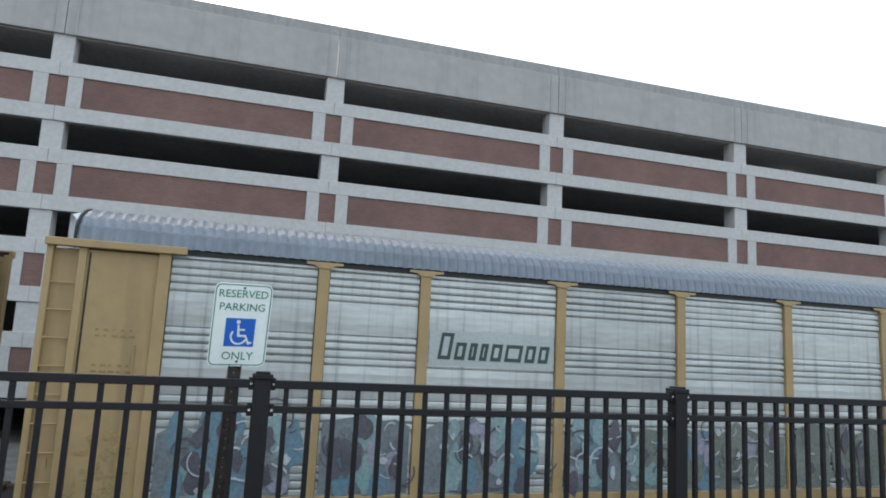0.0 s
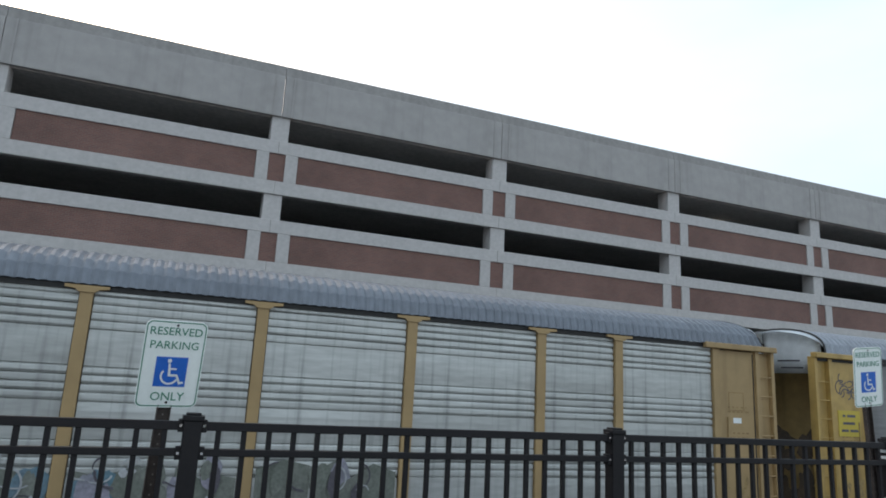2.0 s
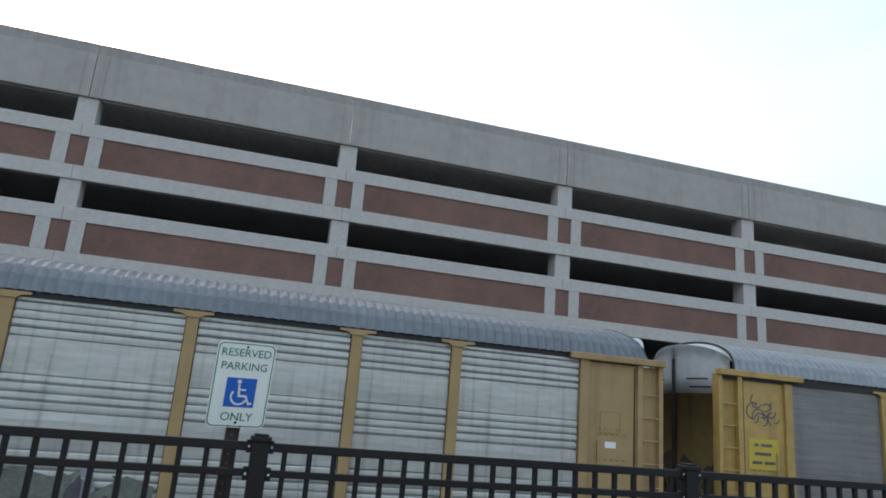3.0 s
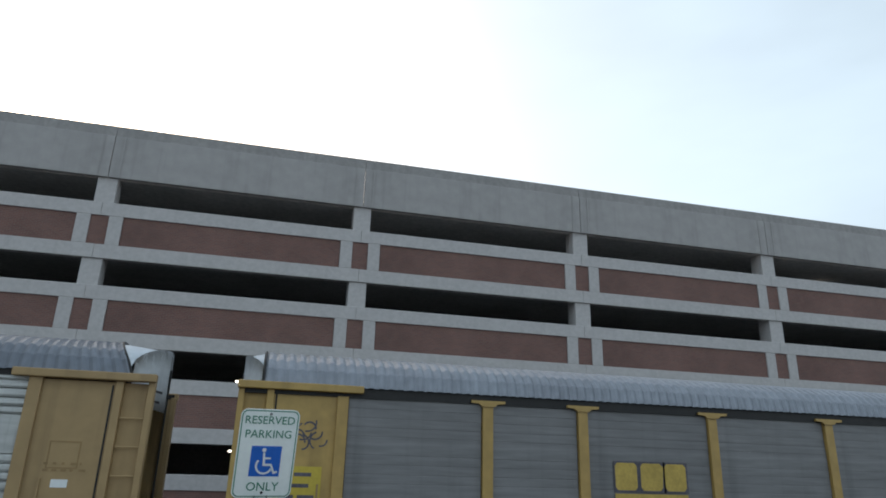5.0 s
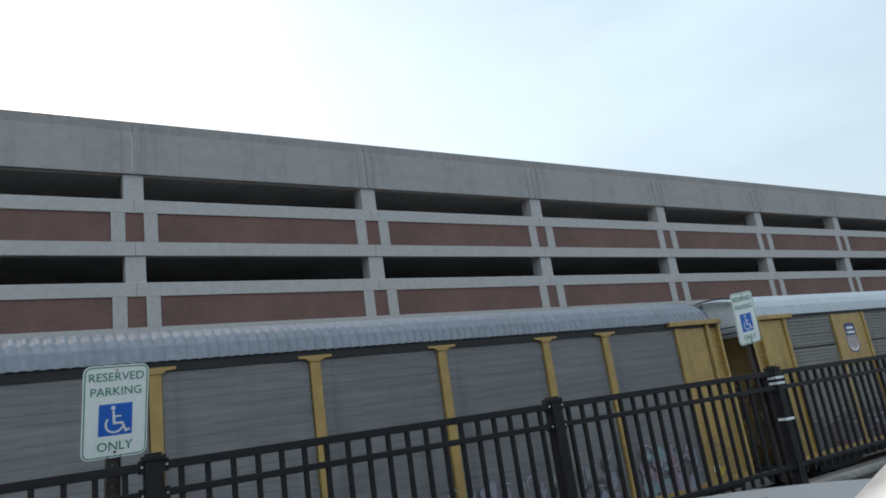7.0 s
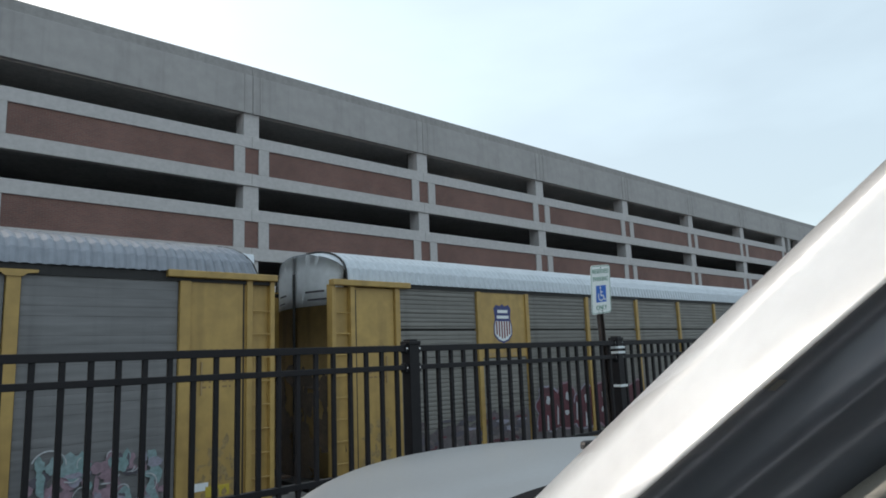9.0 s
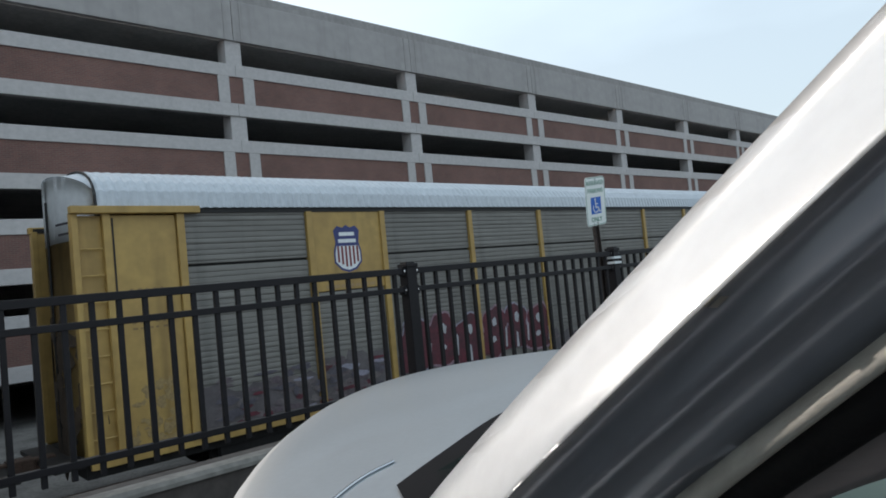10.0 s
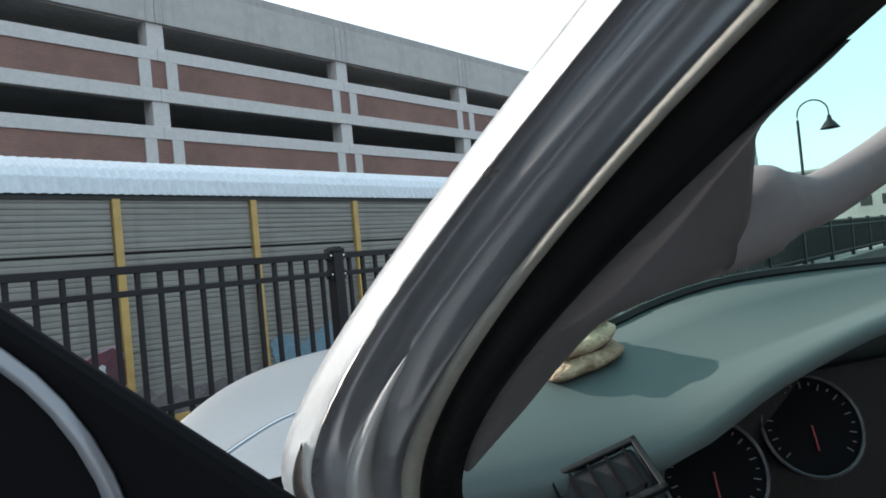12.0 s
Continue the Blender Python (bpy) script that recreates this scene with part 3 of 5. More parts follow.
def stroke(cx, cz, r, start, turn, width, n=9):
    """A curved brush stroke."""
    pts = [(start + turn * k / n, r * (1 + 0.5 * math.sin(2.3 * k / n + start))) for k in range(n + 1)]
    a = [(cx + (q + width / 2) * math.cos(t), cz + (q + width / 2) * math.sin(t)) for t, q in pts]
    b = [(cx + (q - width / 2) * math.cos(t), cz + (q - width / 2) * math.sin(t)) for t, q in pts]
    return a + b[::-1]


def bar(x0, x1, z0, z1):
    return [(x0, z0), (x1, z0), (x1, z1), (x0, z1)]


def bulge(y):
    """How far along the car its rounded end doors reach."""
    return 13.08 + 0.42 * max(0.0, 1 - (y / 1.48) ** 2)


def build_car(label, panel_mat, trim, roof_mat, cap_mat, end_mat, ribs=True, groove=0.045, split=False, logo_bay=None, depth=0.05, chord=0.07):
    car = tagged(empty("autorack_car"), label, "rail car", "autorack cars of the freight train")
    # inner hull and frame
    hull = boxes((-13.04, 13.04, -1.40, 1.40, 0.95, SIDE_HI))
    part("hull", hull, M_DARK, car)
    part("underframe", boxes((-13.45, 13.45, -1.2, 1.2, 0.62, 0.95), (-8.5, 8.5, -0.35, 0.35, 0.35, 0.62)), M_DARK, car)
    for sgn in (-1, 1):
        part("side_sill", boxes((-13.45, 13.45, sgn * 1.50 - 0.045, sgn * 1.50 + 0.045, 0.82, 1.02), bevel=0.01), trim, car)
        # the rail's dark colour and depth also draw the shade strip below the roof
        part("top_chord", boxes((-13.45, 13.45, sgn * 1.49 - 0.04, sgn * 1.49 + 0.04, SIDE_HI - chord, SIDE_HI + 0.02)), M_DARK, car, "top rail, dark to draw the eaves' shade")
    # side panels and posts
    top = SIDE_HI - chord + 0.02
    hw = 0.07 if split else 0.10
    for i, (a, b) in enumerate(zip(STATIONS, STATIONS[1:])):
        w = round(b - a - 2 * hw - 0.03, 3)
        if split:
            meshes = [corrugated(w, SIDE_LO, 4.05, SLATS, 0.02, panel_mat, 0.008, 0.016, i), corrugated(w, 4.10, top, SLATS, 0.02, panel_mat, 0.008, 0.016, i)]
        elif depth > 0.03:
            meshes = [corrugated(w, SIDE_LO, top, GROUPS, groove, panel_mat, 0.014, depth, i)]
        else:
            meshes = [corrugated(w, SIDE_LO, top, FAINT, groove, panel_mat, 0.02, depth, i)]
        for sgn in (-1, 1):
            for me in meshes:
                if logo_bay == i and sgn == -1:
                    continue
                o = part("side_panel", me, None, car)
                o.matrix_basis = pose((a + b) / 2, sgn * 1.49, 0, 0, 0, 0 if sgn < 0 else 180)
    if logo_bay is not None:
        a, b = STATIONS[logo_bay], STATIONS[logo_bay + 1]
        part("logo_panel", boxes((a + 0.07, b - 0.07, -1.515, -1.47, 3.35, top), bevel=0.008), trim, car, "flat yellow panel behind the emblem")
        lo = corrugated(round(b - a - 2 * hw - 0.03, 3), SIDE_LO, 3.33, SLATS, 0.02, panel_mat, 0.008, 0.016, 3)
        o = part("side_panel", lo, None, car)
        o.matrix_basis = pose((a + b) / 2, -1.49, 0)
    bm = boxes((-hw, hw, -1.56, -1.42, 0.9, SIDE_HI - chord + 0.01), bevel=0.008)
    post = link("side_post", bm, trim)
    bm = bmesh.new()
    g = SIDE_HI - chord + 0.07
    plate(bm, [(-0.33, g), (-0.33, g - 0.045), (-0.18, g - 0.06), (-0.12, g - 0.11), (0.12, g - 0.11), (0.18, g - 0.06), (0.33, g - 0.045), (0.33, g)], -1.585, 0.05)
    gusset = link("gusset", bm, trim)
    for x in STATIONS:
        for sgn in (-1, 1):
            o = part("side_post", post, None, car)
            o.matrix_basis = pose(x, 0, 0, 0, 0, 0 if sgn < 0 else 180)
            if abs(x) < 11.6 and not split:
                o = part("gusset", gusset, None, car)
                o.matrix_basis = pose(x, 0, 0, 0, 0, 0 if sgn < 0 else 180)
    # roof with end caps
    rise = 0.80 if split else 0.70
    lean = 0.42
    part("roof", build_roof(bmesh.new(), -13.10, 13.10, ribs, rise, lean), roof_mat, car)
    arch = [(-1.55 * math.cos(math.pi * k / 16), SIDE_HI + 0.02 + rise * math.sin(math.pi * k / 16) ** 0.75, math.sin(math.pi * k / 16)) for k in range(17)]
    for sgn in (-1, 1):
        seam = [(sgn * (13.11 - (lean * a if sgn > 0 else 0.0)), y, z) for y, z, a in arch]
        grid([[p, (sgn * (bulge(p[1]) - 0.015), p[1], p[2] - 0.015 - 0.07 * a), (sgn * bulge(p[1]), p[1], p[2] - 0.04 - 0.09 * a)] for p, (_, _, a) in zip(seam, arch)], cap_mat, "roof_cap", car, "pale roof end cap")
        bm = tube(bmesh.new(), [(x, y * 1.008, z + 0.025) for x, y, z in seam], 0.024, 6)
        part("roof_seam", bm, M_DARK, car, "dark roof end seam")
    # end bays: doors, corner posts, ladders, canopy rails
    for ex in (-1, 1):
        x0, x1 = (11.78, 13.45)
        for sgn in (-1, 1):
            def span(p, q):
                return (p, q) if ex > 0 else (-q, -p)

            def face(d0, d1):
                return (sgn * d0, sgn * d1) if sgn > 0 else (sgn * d1, sgn * d0)
            part("door_panel", boxes((*span(11.78, 12.92), *face(1.42, 1.50), 0.95, SIDE_HI - 0.1), bevel=0.01), trim, car)
            part("door_post", boxes((*span(12.90, 13.02), *face(1.42, 1.56), 0.95, SIDE_HI - 0.08), bevel=0.01), trim, car)
            part("corner_panel", boxes((*span(13.02, 13.42), *face(1.36, 1.44), 0.95, SIDE_HI - 0.1), bevel=0.008), trim, car)
            part("corner_post", boxes((*span(13.40, 13.50), *face(1.34, 1.55), 0.95, SIDE_HI - 0.05), bevel=0.01), trim, car)
            part("canopy_rail", boxes((*span(11.35, 13.52), *face(1.46, 1.64), SIDE_HI - 0.08, SIDE_HI + 0.05), bevel=0.015), trim, car, "projecting rail over the end door")
            rung = link("rung", tube(bmesh.new(), [(span(13.03, 13.40)[0], sgn * 1.53, 0), (span(13.03, 13.40)[1], sgn * 1.53, 0)], 0.014, 6), trim)
            for z in (1.3, 1.75, 2.2, 2.65, 3.1, 3.55, 4.0, 4.45):
                o = part("rung", rung, None, car)
                o.location.z = z
            part("door_seam", boxes((*span(12.84, 12.87), *face(1.50, 1.505), 1.0, SIDE_HI - 0.15)), M_DARK, car)
            part("handle", boxes((*span(12.02, 12.05), *face(1.50, 1.53), 2.9, 3.5), bevel=0.004), M_TAN, car)
        # end doors in two leaves, lower dark
        for leaf in (-1, 1):
            y0, y1 = (0.02, 1.34) if leaf > 0 else (-1.34, -0.02)
            ys = [leaf * (0.012 + 1.42 * k / 10) for k in range(11)]
            grid([[(ex * bulge(y), y, z) for z in (0.9, 2.2, 3.4, 4.655)] for y in ys], end_mat, "end_door", car, "stained end door leaf", True, 0.03)
            tops = [SIDE_HI + 0.02 + rise * max(0.0, 1 - (y / 1.55) ** 2) ** 0.375 - 0.01 * max(0.0, 1 - (y / 1.55) ** 2) ** 0.5 + 0.05 for y in ys]
            grid([[(ex * (bulge(y) + 0.002), y, 4.66 + (t - 0.10 - 4.66) * q) for q in (0, 0.35, 0.7, 1.0)] for y, t in zip(ys, tops)], M_WHITEND if cap_mat is M_ROOFW else cap_mat, "end_door_top", car, "white upper leaf of the end door", True, 0.03)
            for q, lo, hi in ((4.98, 0.42, 0.98), (4.80, 0.50, 1.05)):
                grid([[(ex * (bulge(y) + 0.007), leaf * y, q - 0.02), (ex * (bulge(y) + 0.007), leaf * y, q + 0.02)] for y in (lo + (hi - lo) * k / 6 for k in range(7))], M_SPRAY_GREY, "stencil_bar", car, "", False, 0.003)
            tube(bm := bmesh.new(), [(ex * 13.515, leaf * 0.03, 1.0), (ex * 13.515, leaf * 0.03, 5.45)], 0.014, 6)
            part("lock_rod", bm, M_DARK, car)
        part("end_platform", boxes((ex * 13.7 - 0.25, ex * 13.7 + 0.25, -1.3, 1.3, 0.85, 0.93), bevel=0.01), M_DARK, car)
        cp = boxes((ex * 13.9 - 0.42, ex * 13.9 + 0.25, -0.1, 0.1, 0.72, 0.98), (ex * 14.08 - 0.12, ex * 14.08 + 0.09, -0.17, 0.17, 0.68, 1.0), bevel=0.02)
        part("coupler", cp, M_RUSTSTEEL, car)
        # bogie coloured near black instead of rust, for the shade beneath the car
        bogie = part("bogie", boxes((ex * 9.9 - 1.2, ex * 9.9 + 1.2, -1.08, -0.92, 0.35, 0.62), (ex * 9.9 - 1.2, ex * 9.9 + 1.2, 0.92, 1.08, 0.35, 0.62),
                                    (ex * 9.9 - 0.25, ex * 9.9 + 0.25, -1.0, 1.0, 0.25, 0.60), bevel=0.03), M_DARK, car)
        for dx in (-0.85, 0.85):
            bm = tube(bmesh.new(), [(ex * 9.9 + dx, -0.78, 0.42), (ex * 9.9 + dx, -0.66, 0.42)], 0.42, 20)
            tube(bm, [(ex * 9.9 + dx, 0.66, 0.42), (ex * 9.9 + dx, 0.78, 0.42)], 0.42, 20)
            tube(bm, [(ex * 9.9 + dx, -0.7, 0.42), (ex * 9.9 + dx, 0.7, 0.42)], 0.08, 8)
            part("wheelset", bm, M_DARK, bogie)
    return car


def build_train():
    cars = []
    spec = [
        ("weathered autorack car with tan posts and a grey ribbed roof", M_ALU, M_TAN, M_ROOFG, M_ROOFW, M_ENDTAN, dict(groove=0.028, depth=0.05)),
        ("autorack car with bright ribbed panels, tan posts and green lettering", M_ALU, M_TAN, M_ROOFG, M_ROOFW, M_ENDTAN, dict(groove=0.028, depth=0.05)),
        ("autorack car with dull grey panels, yellow posts and yellow lettering", M_GREYP, M_YEL, M_ROOFL, M_ROOFW, M_ENDTAN, dict(groove=0.010, depth=0.005, chord=0.15)),
        ("autorack car with white roof, slatted grey sides, shield emblem", M_GREYW, M_YEL, M_ROOFW, M_ROOFW, M_ENDTAN, dict(split=True, logo_bay=1)),
        ("autorack car with a dark roof at the rear of the string", M_GREYP, M_YEL, M_ROOFD, M_ROOFD, M_ENDTAN, dict(groove=0.010, depth=0.005, chord=0.15)),
    ]
    for k, (label, pm, tm, rm, cm, em, kw) in enumerate(spec):
        car = build_car(label, pm, tm, rm, cm, em, **kw)
        cars.append(car)
    return cars


def dress_train(cars):
    Y = -1.508
    # lettering patch on the bright car: plain blocks in the letters' places
    car = cars[1]
    part("lettering_patch", boxes((-6.95, -4.36, Y, Y + 0.02, 3.36, 4.02)), M_LOGO_P, car, "pale painted patch under the lettering")
    x = -6.78
    for w, up in ((0.30, 0.50), (0.26, 0.33), (0.20, 0.33), (0.20, 0.33), (0.27, 0.33), (0.40, 0.33), (0.26, 0.33), (0.26, 0.33)):
        z0, k = 3.48, 0.16
        paint("emblem_block", car, [[(x, z0), (x + w - 0.05, z0), (x + w - 0.05 + k * up, z0 + up), (x + k * up, z0 + up)]], M_LOGO_G, Y - 0.008)
        paint("emblem_slot", car, [[(x + 0.07, z0 + 0.07), (x + w - 0.11, z0 + 0.07), (x + w - 0.11 + k * (up - 0.14), z0 + up - 0.07), (x + 0.07 + k * (up - 0.14), z0 + up - 0.07)]], M_LOGO_P, Y - 0.013)
        x += w + 0.025
    # tags and spray along the foot of the bright car
    rnd = random.Random(4)

    def away(lo, hi):
        """A place along the side that is clear of the posts."""
        while True:
            cx = rnd.uniform(lo, hi)
            if min(abs(cx - q) for q in STATIONS) > 0.3:
                return cx
    def beside(cx, w):
        return min(abs(cx - q) for q in STATIONS) > w + 0.13
    # a murky ground coat, then loose letter bodies, then bright outlines and tags
    ground = []
    for a, b in zip(STATIONS[:6], STATIONS[1:7]):
        x = a + 0.16
        while x < b - 0.5:
            w = min(rnd.uniform(0.5, 1.1), b - 0.16 - x)
            ground.append([(x, 1.06), (x + w, 1.06), (x + w, rnd.uniform(2.0, 2.38)), (x + w * 0.5, rnd.uniform(2.1, 2.45)), (x, rnd.uniform(2.0, 2.38))])
            x += w + (0.0 if rnd.random() < 0.7 else 0.2)
    half = len(ground) * 3 // 5
    paint("graffiti", car, ground[:half], M_SPRAY_SLATE, Y - 0.012, "murky slate spray paint ground")
    paint("graffiti", car, ground[half:], M_SPRAY_GREEN, Y - 0.012, "murky grey-green spray paint ground")
    for n, (mat, name, count, size, lo, hi) in enumerate((
            (M_SPRAY_BLUE, "blue", 24, 0.34, -11.3, 0.5), (M_SPRAY_TEAL, "teal", 22, 0.30, -11.0, -1.5), (M_SPRAY_LILAC, "lilac", 16, 0.22, -11.3, 3.4),
            (M_SPRAY_GREEN, "grey green", 22, 0.26, -1.9, 3.2), (M_SPRAY_GREY, "dark grey", 30, 0.22, -11.3, 3.6), (M_SPRAY_WHITE, "white", 18, 0.10, -11.3, 3.6))):
        shapes = [blob(away(lo, hi), rnd.uniform(1.15, 2.25), rnd.uniform(0.35, 0.8) * size, rnd.uniform(0.5, 1.3) * size, rnd.uniform(0, 90), 18, 0.55) for k in range(count)]
        shapes = [q for q in shapes if beside(sum(p[0] for p in q) / len(q), 0.12)]
        paint("graffiti", car, shapes, mat, Y - 0.018 - 0.005 * n, name + " spray paint graffiti")
    for n, (mat, name, count) in enumerate(((M_SPRAY_GREY, "dark", 40), (M_SPRAY_WHITE, "white", 54))):
        shapes = [stroke(away(-11.2, 3.4), rnd.uniform(1.2, 2.3), rnd.uniform(0.08, 0.34), rnd.uniform(0, 6.3), rnd.uniform(0.7, 2.4), rnd.uniform(0.02, 0.045)) for k in range(count)]
        paint("graffiti", car, shapes, mat, Y - 0.049 - 0.005 * n, name + " spray paint strokes")
    # lettering of the dull grey car: three block shapes and a bar
    car = cars[2]
    z0, z1 = 3.52, 4.02
    for x0, lean in ((-6.44, 0.0), (-5.90, 0.03), (-5.38, 0.0)):
        w = 0.46
        for q0, q1 in ((z0, z1),):
            paint("emblem_shadow", car, [bar(x0 - 0.03, x0 + w + lean + 0.04, q0 - 0.04, q1 + 0.03)], M_SPRAY_GREY, Y - 0.008)
            paint("emblem_block", car, [[(x0 + 0.05, q0), (x0 + w - 0.05, q0), (x0 + w, q0 + 0.06), (x0 + w + lean, q1 - 0.06), (x0 + w - 0.05, q1), (x0 + 0.05, q1), (x0, q1 - 0.06), (x0, q0 + 0.06)]], M_LOGO_Y, Y - 0.012)
    paint("emblem_bar", car, [bar(-6.46, -4.90, z0 - 0.16, z0 - 0.06)], M_LOGO_Y, Y - 0.012)
    part("placard", boxes((-12.75, -11.98, -1.512, -1.50, 3.15, 3.78)), M_PLACARD, car, "yellow notice placard")
    paint("notice_print", car, [bar(-12.60, -12.5, 3.62, 3.68), bar(-12.44, -12.15, 3.62, 3.68), bar(-12.60, -12.18, 3.44, 3.50), bar(-12.66, -12.42, 3.26, 3.32), bar(-12.36, -12.08, 3.26, 3.32)], M_SPRAY_GREY, -1.516)
    rnd = random.Random(7)
    shapes = [stroke(rnd.uniform(-12.65, -12.05), rnd.uniform(4.1, 4.75), rnd.uniform(0.06, 0.17), rnd.uniform(0, 6.3), rnd.uniform(1.5, 4.2), 0.03) for k in range(13)]
    paint("graffiti", car, shapes, M_SPRAY_GREY, -1.504, "dark scribbled tag")
    for n, (mat, name, lo, hi) in enumerate(((M_SPRAY_PINK, "dull pink", 8.6, 11.4), (M_SPRAY_GREY, "grey", 2, 11), (M_SPRAY_TEAL, "teal", 9, 11.4), (M_SPRAY_LILAC, "lilac", 3.5, 11.4))):
        shapes = [blob(away(lo, hi), 1.05 + 0.95 * rnd.random() ** 1.4, rnd.uniform(0.03, 0.14), rnd.uniform(0.04, 0.20), rnd.uniform(0, 90), 14, 0.7) for k in range(46)]
        paint("graffiti", car, shapes, mat, Y - 0.012 - 0.006 * n, name + " spray paint graffiti")
    shapes = [stroke(away(2.0, 11.3), rnd.uniform(1.2, 2.0), rnd.uniform(0.08, 0.26), rnd.uniform(0, 6.3), rnd.uniform(0.7, 2.2), 0.022) for k in range(40)]
    paint("graffiti", car, shapes, M_SPRAY_WHITE, Y - 0.038, "white spray paint strokes")
    # shield emblem of the white-roofed car
    car = cars[3]
    cx, cz = -8.08, 4.28
    shield = [(-0.34, 0.36), (-0.24, 0.46), (-0.1, 0.42), (0, 0.48), (0.1, 0.42), (0.24, 0.46), (0.34, 0.36), (0.30, 0.1), (0.36, -0.1),
              (0.36, -0.34), (0.2, -0.50), (0, -0.56), (-0.2, -0.50), (-0.36, -0.34), (-0.36, -0.1), (-0.30, 0.1)]
    em = paint("emblem", car, [[(cx + a, cz + b) for a, b in shield]], M_SHIELD_B, -1.520, "blue, white and red striped shield emblem")
    paint("white_field", em, [[(cx + a, cz + b) for a, b in ((-0.28, 0.02), (0.28, 0.02), (0.32, -0.12), (0.32, -0.32), (0.18, -0.46), (0, -0.51), (-0.18, -0.46), (-0.32, -0.32), (-0.32, -0.12))]], M_WHITE, -1.523)
    paint("red_stripe", em, [bar(cx + d - 0.025, cx + d + 0.025, cz - 0.46 + abs(d) * 0.5, cz + 0.015) for d in (-0.25, -0.15, -0.05, 0.05, 0.15, 0.25)], M_SHIELD_R, -1.528)
    paint("word_bar", em, [bar(cx - 0.2, cx + 0.2, cz + 0.24, cz + 0.32), bar(cx - 0.23, cx + 0.23, cz + 0.09, cz + 0.17)], M_WHITE, -1.527)
    paint("slogan_bar", car, [bar(-8.7 + 0.19 * k, -8.7 + 0.19 * k + 0.14, 3.40, 3.47) for k in range(7)], M_TAN, -1.519)
    rnd = random.Random(11)
    grow = lambda o, x, zc, f: [(x + (p - x) * f, zc + (q - zc) * f) for p, q in o]
    for k, x in enumerate([-6.42 + 0.90 * k for k in range(6)]):
        zc = 1.92 + 0.06 * math.sin(k * 2.1)
        head = blob(x, zc + 0.14, 0.46, 0.44, k * 5.3, 24, 0.45)
        body = blob(x + 0.02, zc - 0.28, 0.50, 0.40, k * 3.1 + 2, 20, 0.45)
        foot = [(x - 0.44, zc - 0.62), (x + 0.10, zc - 0.64), (x + 0.48, zc - 0.58), (x + 0.40, zc - 0.2), (x - 0.40, zc - 0.2)]
        paint("graffiti", car, [grow(q, x - 0.04, zc, 1.09) for q in (head, body)], M_SPRAY_PINK if k % 2 else M_SPRAY_LILAC, Y - 0.005 - 0.0008 * k, "pale outline of a graffiti letter")
        paint("graffiti", car, [head, body, foot], M_SPRAY_RED, Y - 0.011 - 0.0008 * k, "maroon graffiti letter")
        marks = [blob(x + 0.04, zc + 0.18, 0.08, 0.13, k * 2.2, 14, 0.6)]
        if k % 2 == 0:
            marks.append([(x - 0.05, zc - 0.62), (x + 0.04, zc - 0.62), (x + 0.03, zc - 0.25), (x - 0.02, zc - 0.20)])
        else:
            marks.append(blob(x - 0.02, zc - 0.26, 0.11, 0.07, k * 4.4, 12, 0.6))
        marks.append([(x + 0.41, zc - 0.50), (x + 0.47, zc - 0.52), (x + 0.50, zc - 0.06), (x + 0.45, zc + 0.02)])
        paint("graffiti", car, marks, M_SPRAY_WHITE, Y - 0.018, "white inner marks of a graffiti letter")
    paint("graffiti", car, [blob(rnd.uniform(1.7, 3.9), rnd.uniform(1.55, 2.05), 0.35, 0.25, k * 3.3, 16, 0.6) for k in range(8)], M_SPRAY_BLUE, Y - 0.006, "blue graffiti patch")
    # a dull ragged band that darkens the panels' foot, then flat smudges, smeared remains of older tags
    coat = []
    for a, b, high in ((STATIONS[0], STATIONS[1], 1.75), (STATIONS[1], STATIONS[2], 1.95), (STATIONS[2], STATIONS[3], 1.65), (STATIONS[4], STATIONS[5], 1.5), (STATIONS[5], STATIONS[6], 1.45)):
        n = 14
        line = [(a + 0.1 + (b - a - 0.2) * k / n, high + 0.22 * noise.noise((k * 0.9, a, 3.0)) + rnd.uniform(-0.05, 0.05)) for k in range(n + 1)]
        coat.append([(a + 0.1, 1.03)] + [(b - 0.1, 1.03)] + line[::-1])
    paint("graffiti", car, coat, M_DULL_BAND, Y - 0.001, "dull dark band along the panels' foot")
    for n, (mat, name, count) in enumerate(((M_SPRAY_MURK, "murky", 60), (M_SPRAY_RED, "maroon", 14), (M_SPRAY_LILAC, "lilac", 5), (M_SPRAY_GREY, "grey", 26))):
        smears = []
        for k in range(count):
            w, h = rnd.uniform(0.05, 0.26), rnd.uniform(0.02, 0.08)
            smears.append(blob(rnd.uniform(-11.35 + w, -7.3 - w), 1.06 + 0.85 * rnd.random() ** 1.3, w, h, rnd.uniform(0, 90), 14, 0.8))
        paint("graffiti", car, smears, mat, Y - 0.005 - 0.006 * n, name + " overpainted smears")
    smears = [blob(rnd.uniform(-1.2, 7.5), 1.06 + 0.5 * rnd.random() ** 1.6, rnd.uniform(0.06, 0.3), rnd.uniform(0.03, 0.08), rnd.uniform(0, 90), 14, 0.8) for k in range(46)]
    paint("graffiti", car, smears, M_SPRAY_MURK, Y - 0.005, "murky overpainted smears")
    z0, z1, x0, x1 = 3.64, 4.06, 12.08, 12.54
    paint("stencil_frame", cars[1], [bar(x0, x1, z1 - 0.02, z1), bar(x0, x1, z0, z0 + 0.02), bar(x0, x0 + 0.02, z0, z1), bar(x1 - 0.02, x1, z0, z1)], M_BROWN, -1.505, "dark stencilled frame")
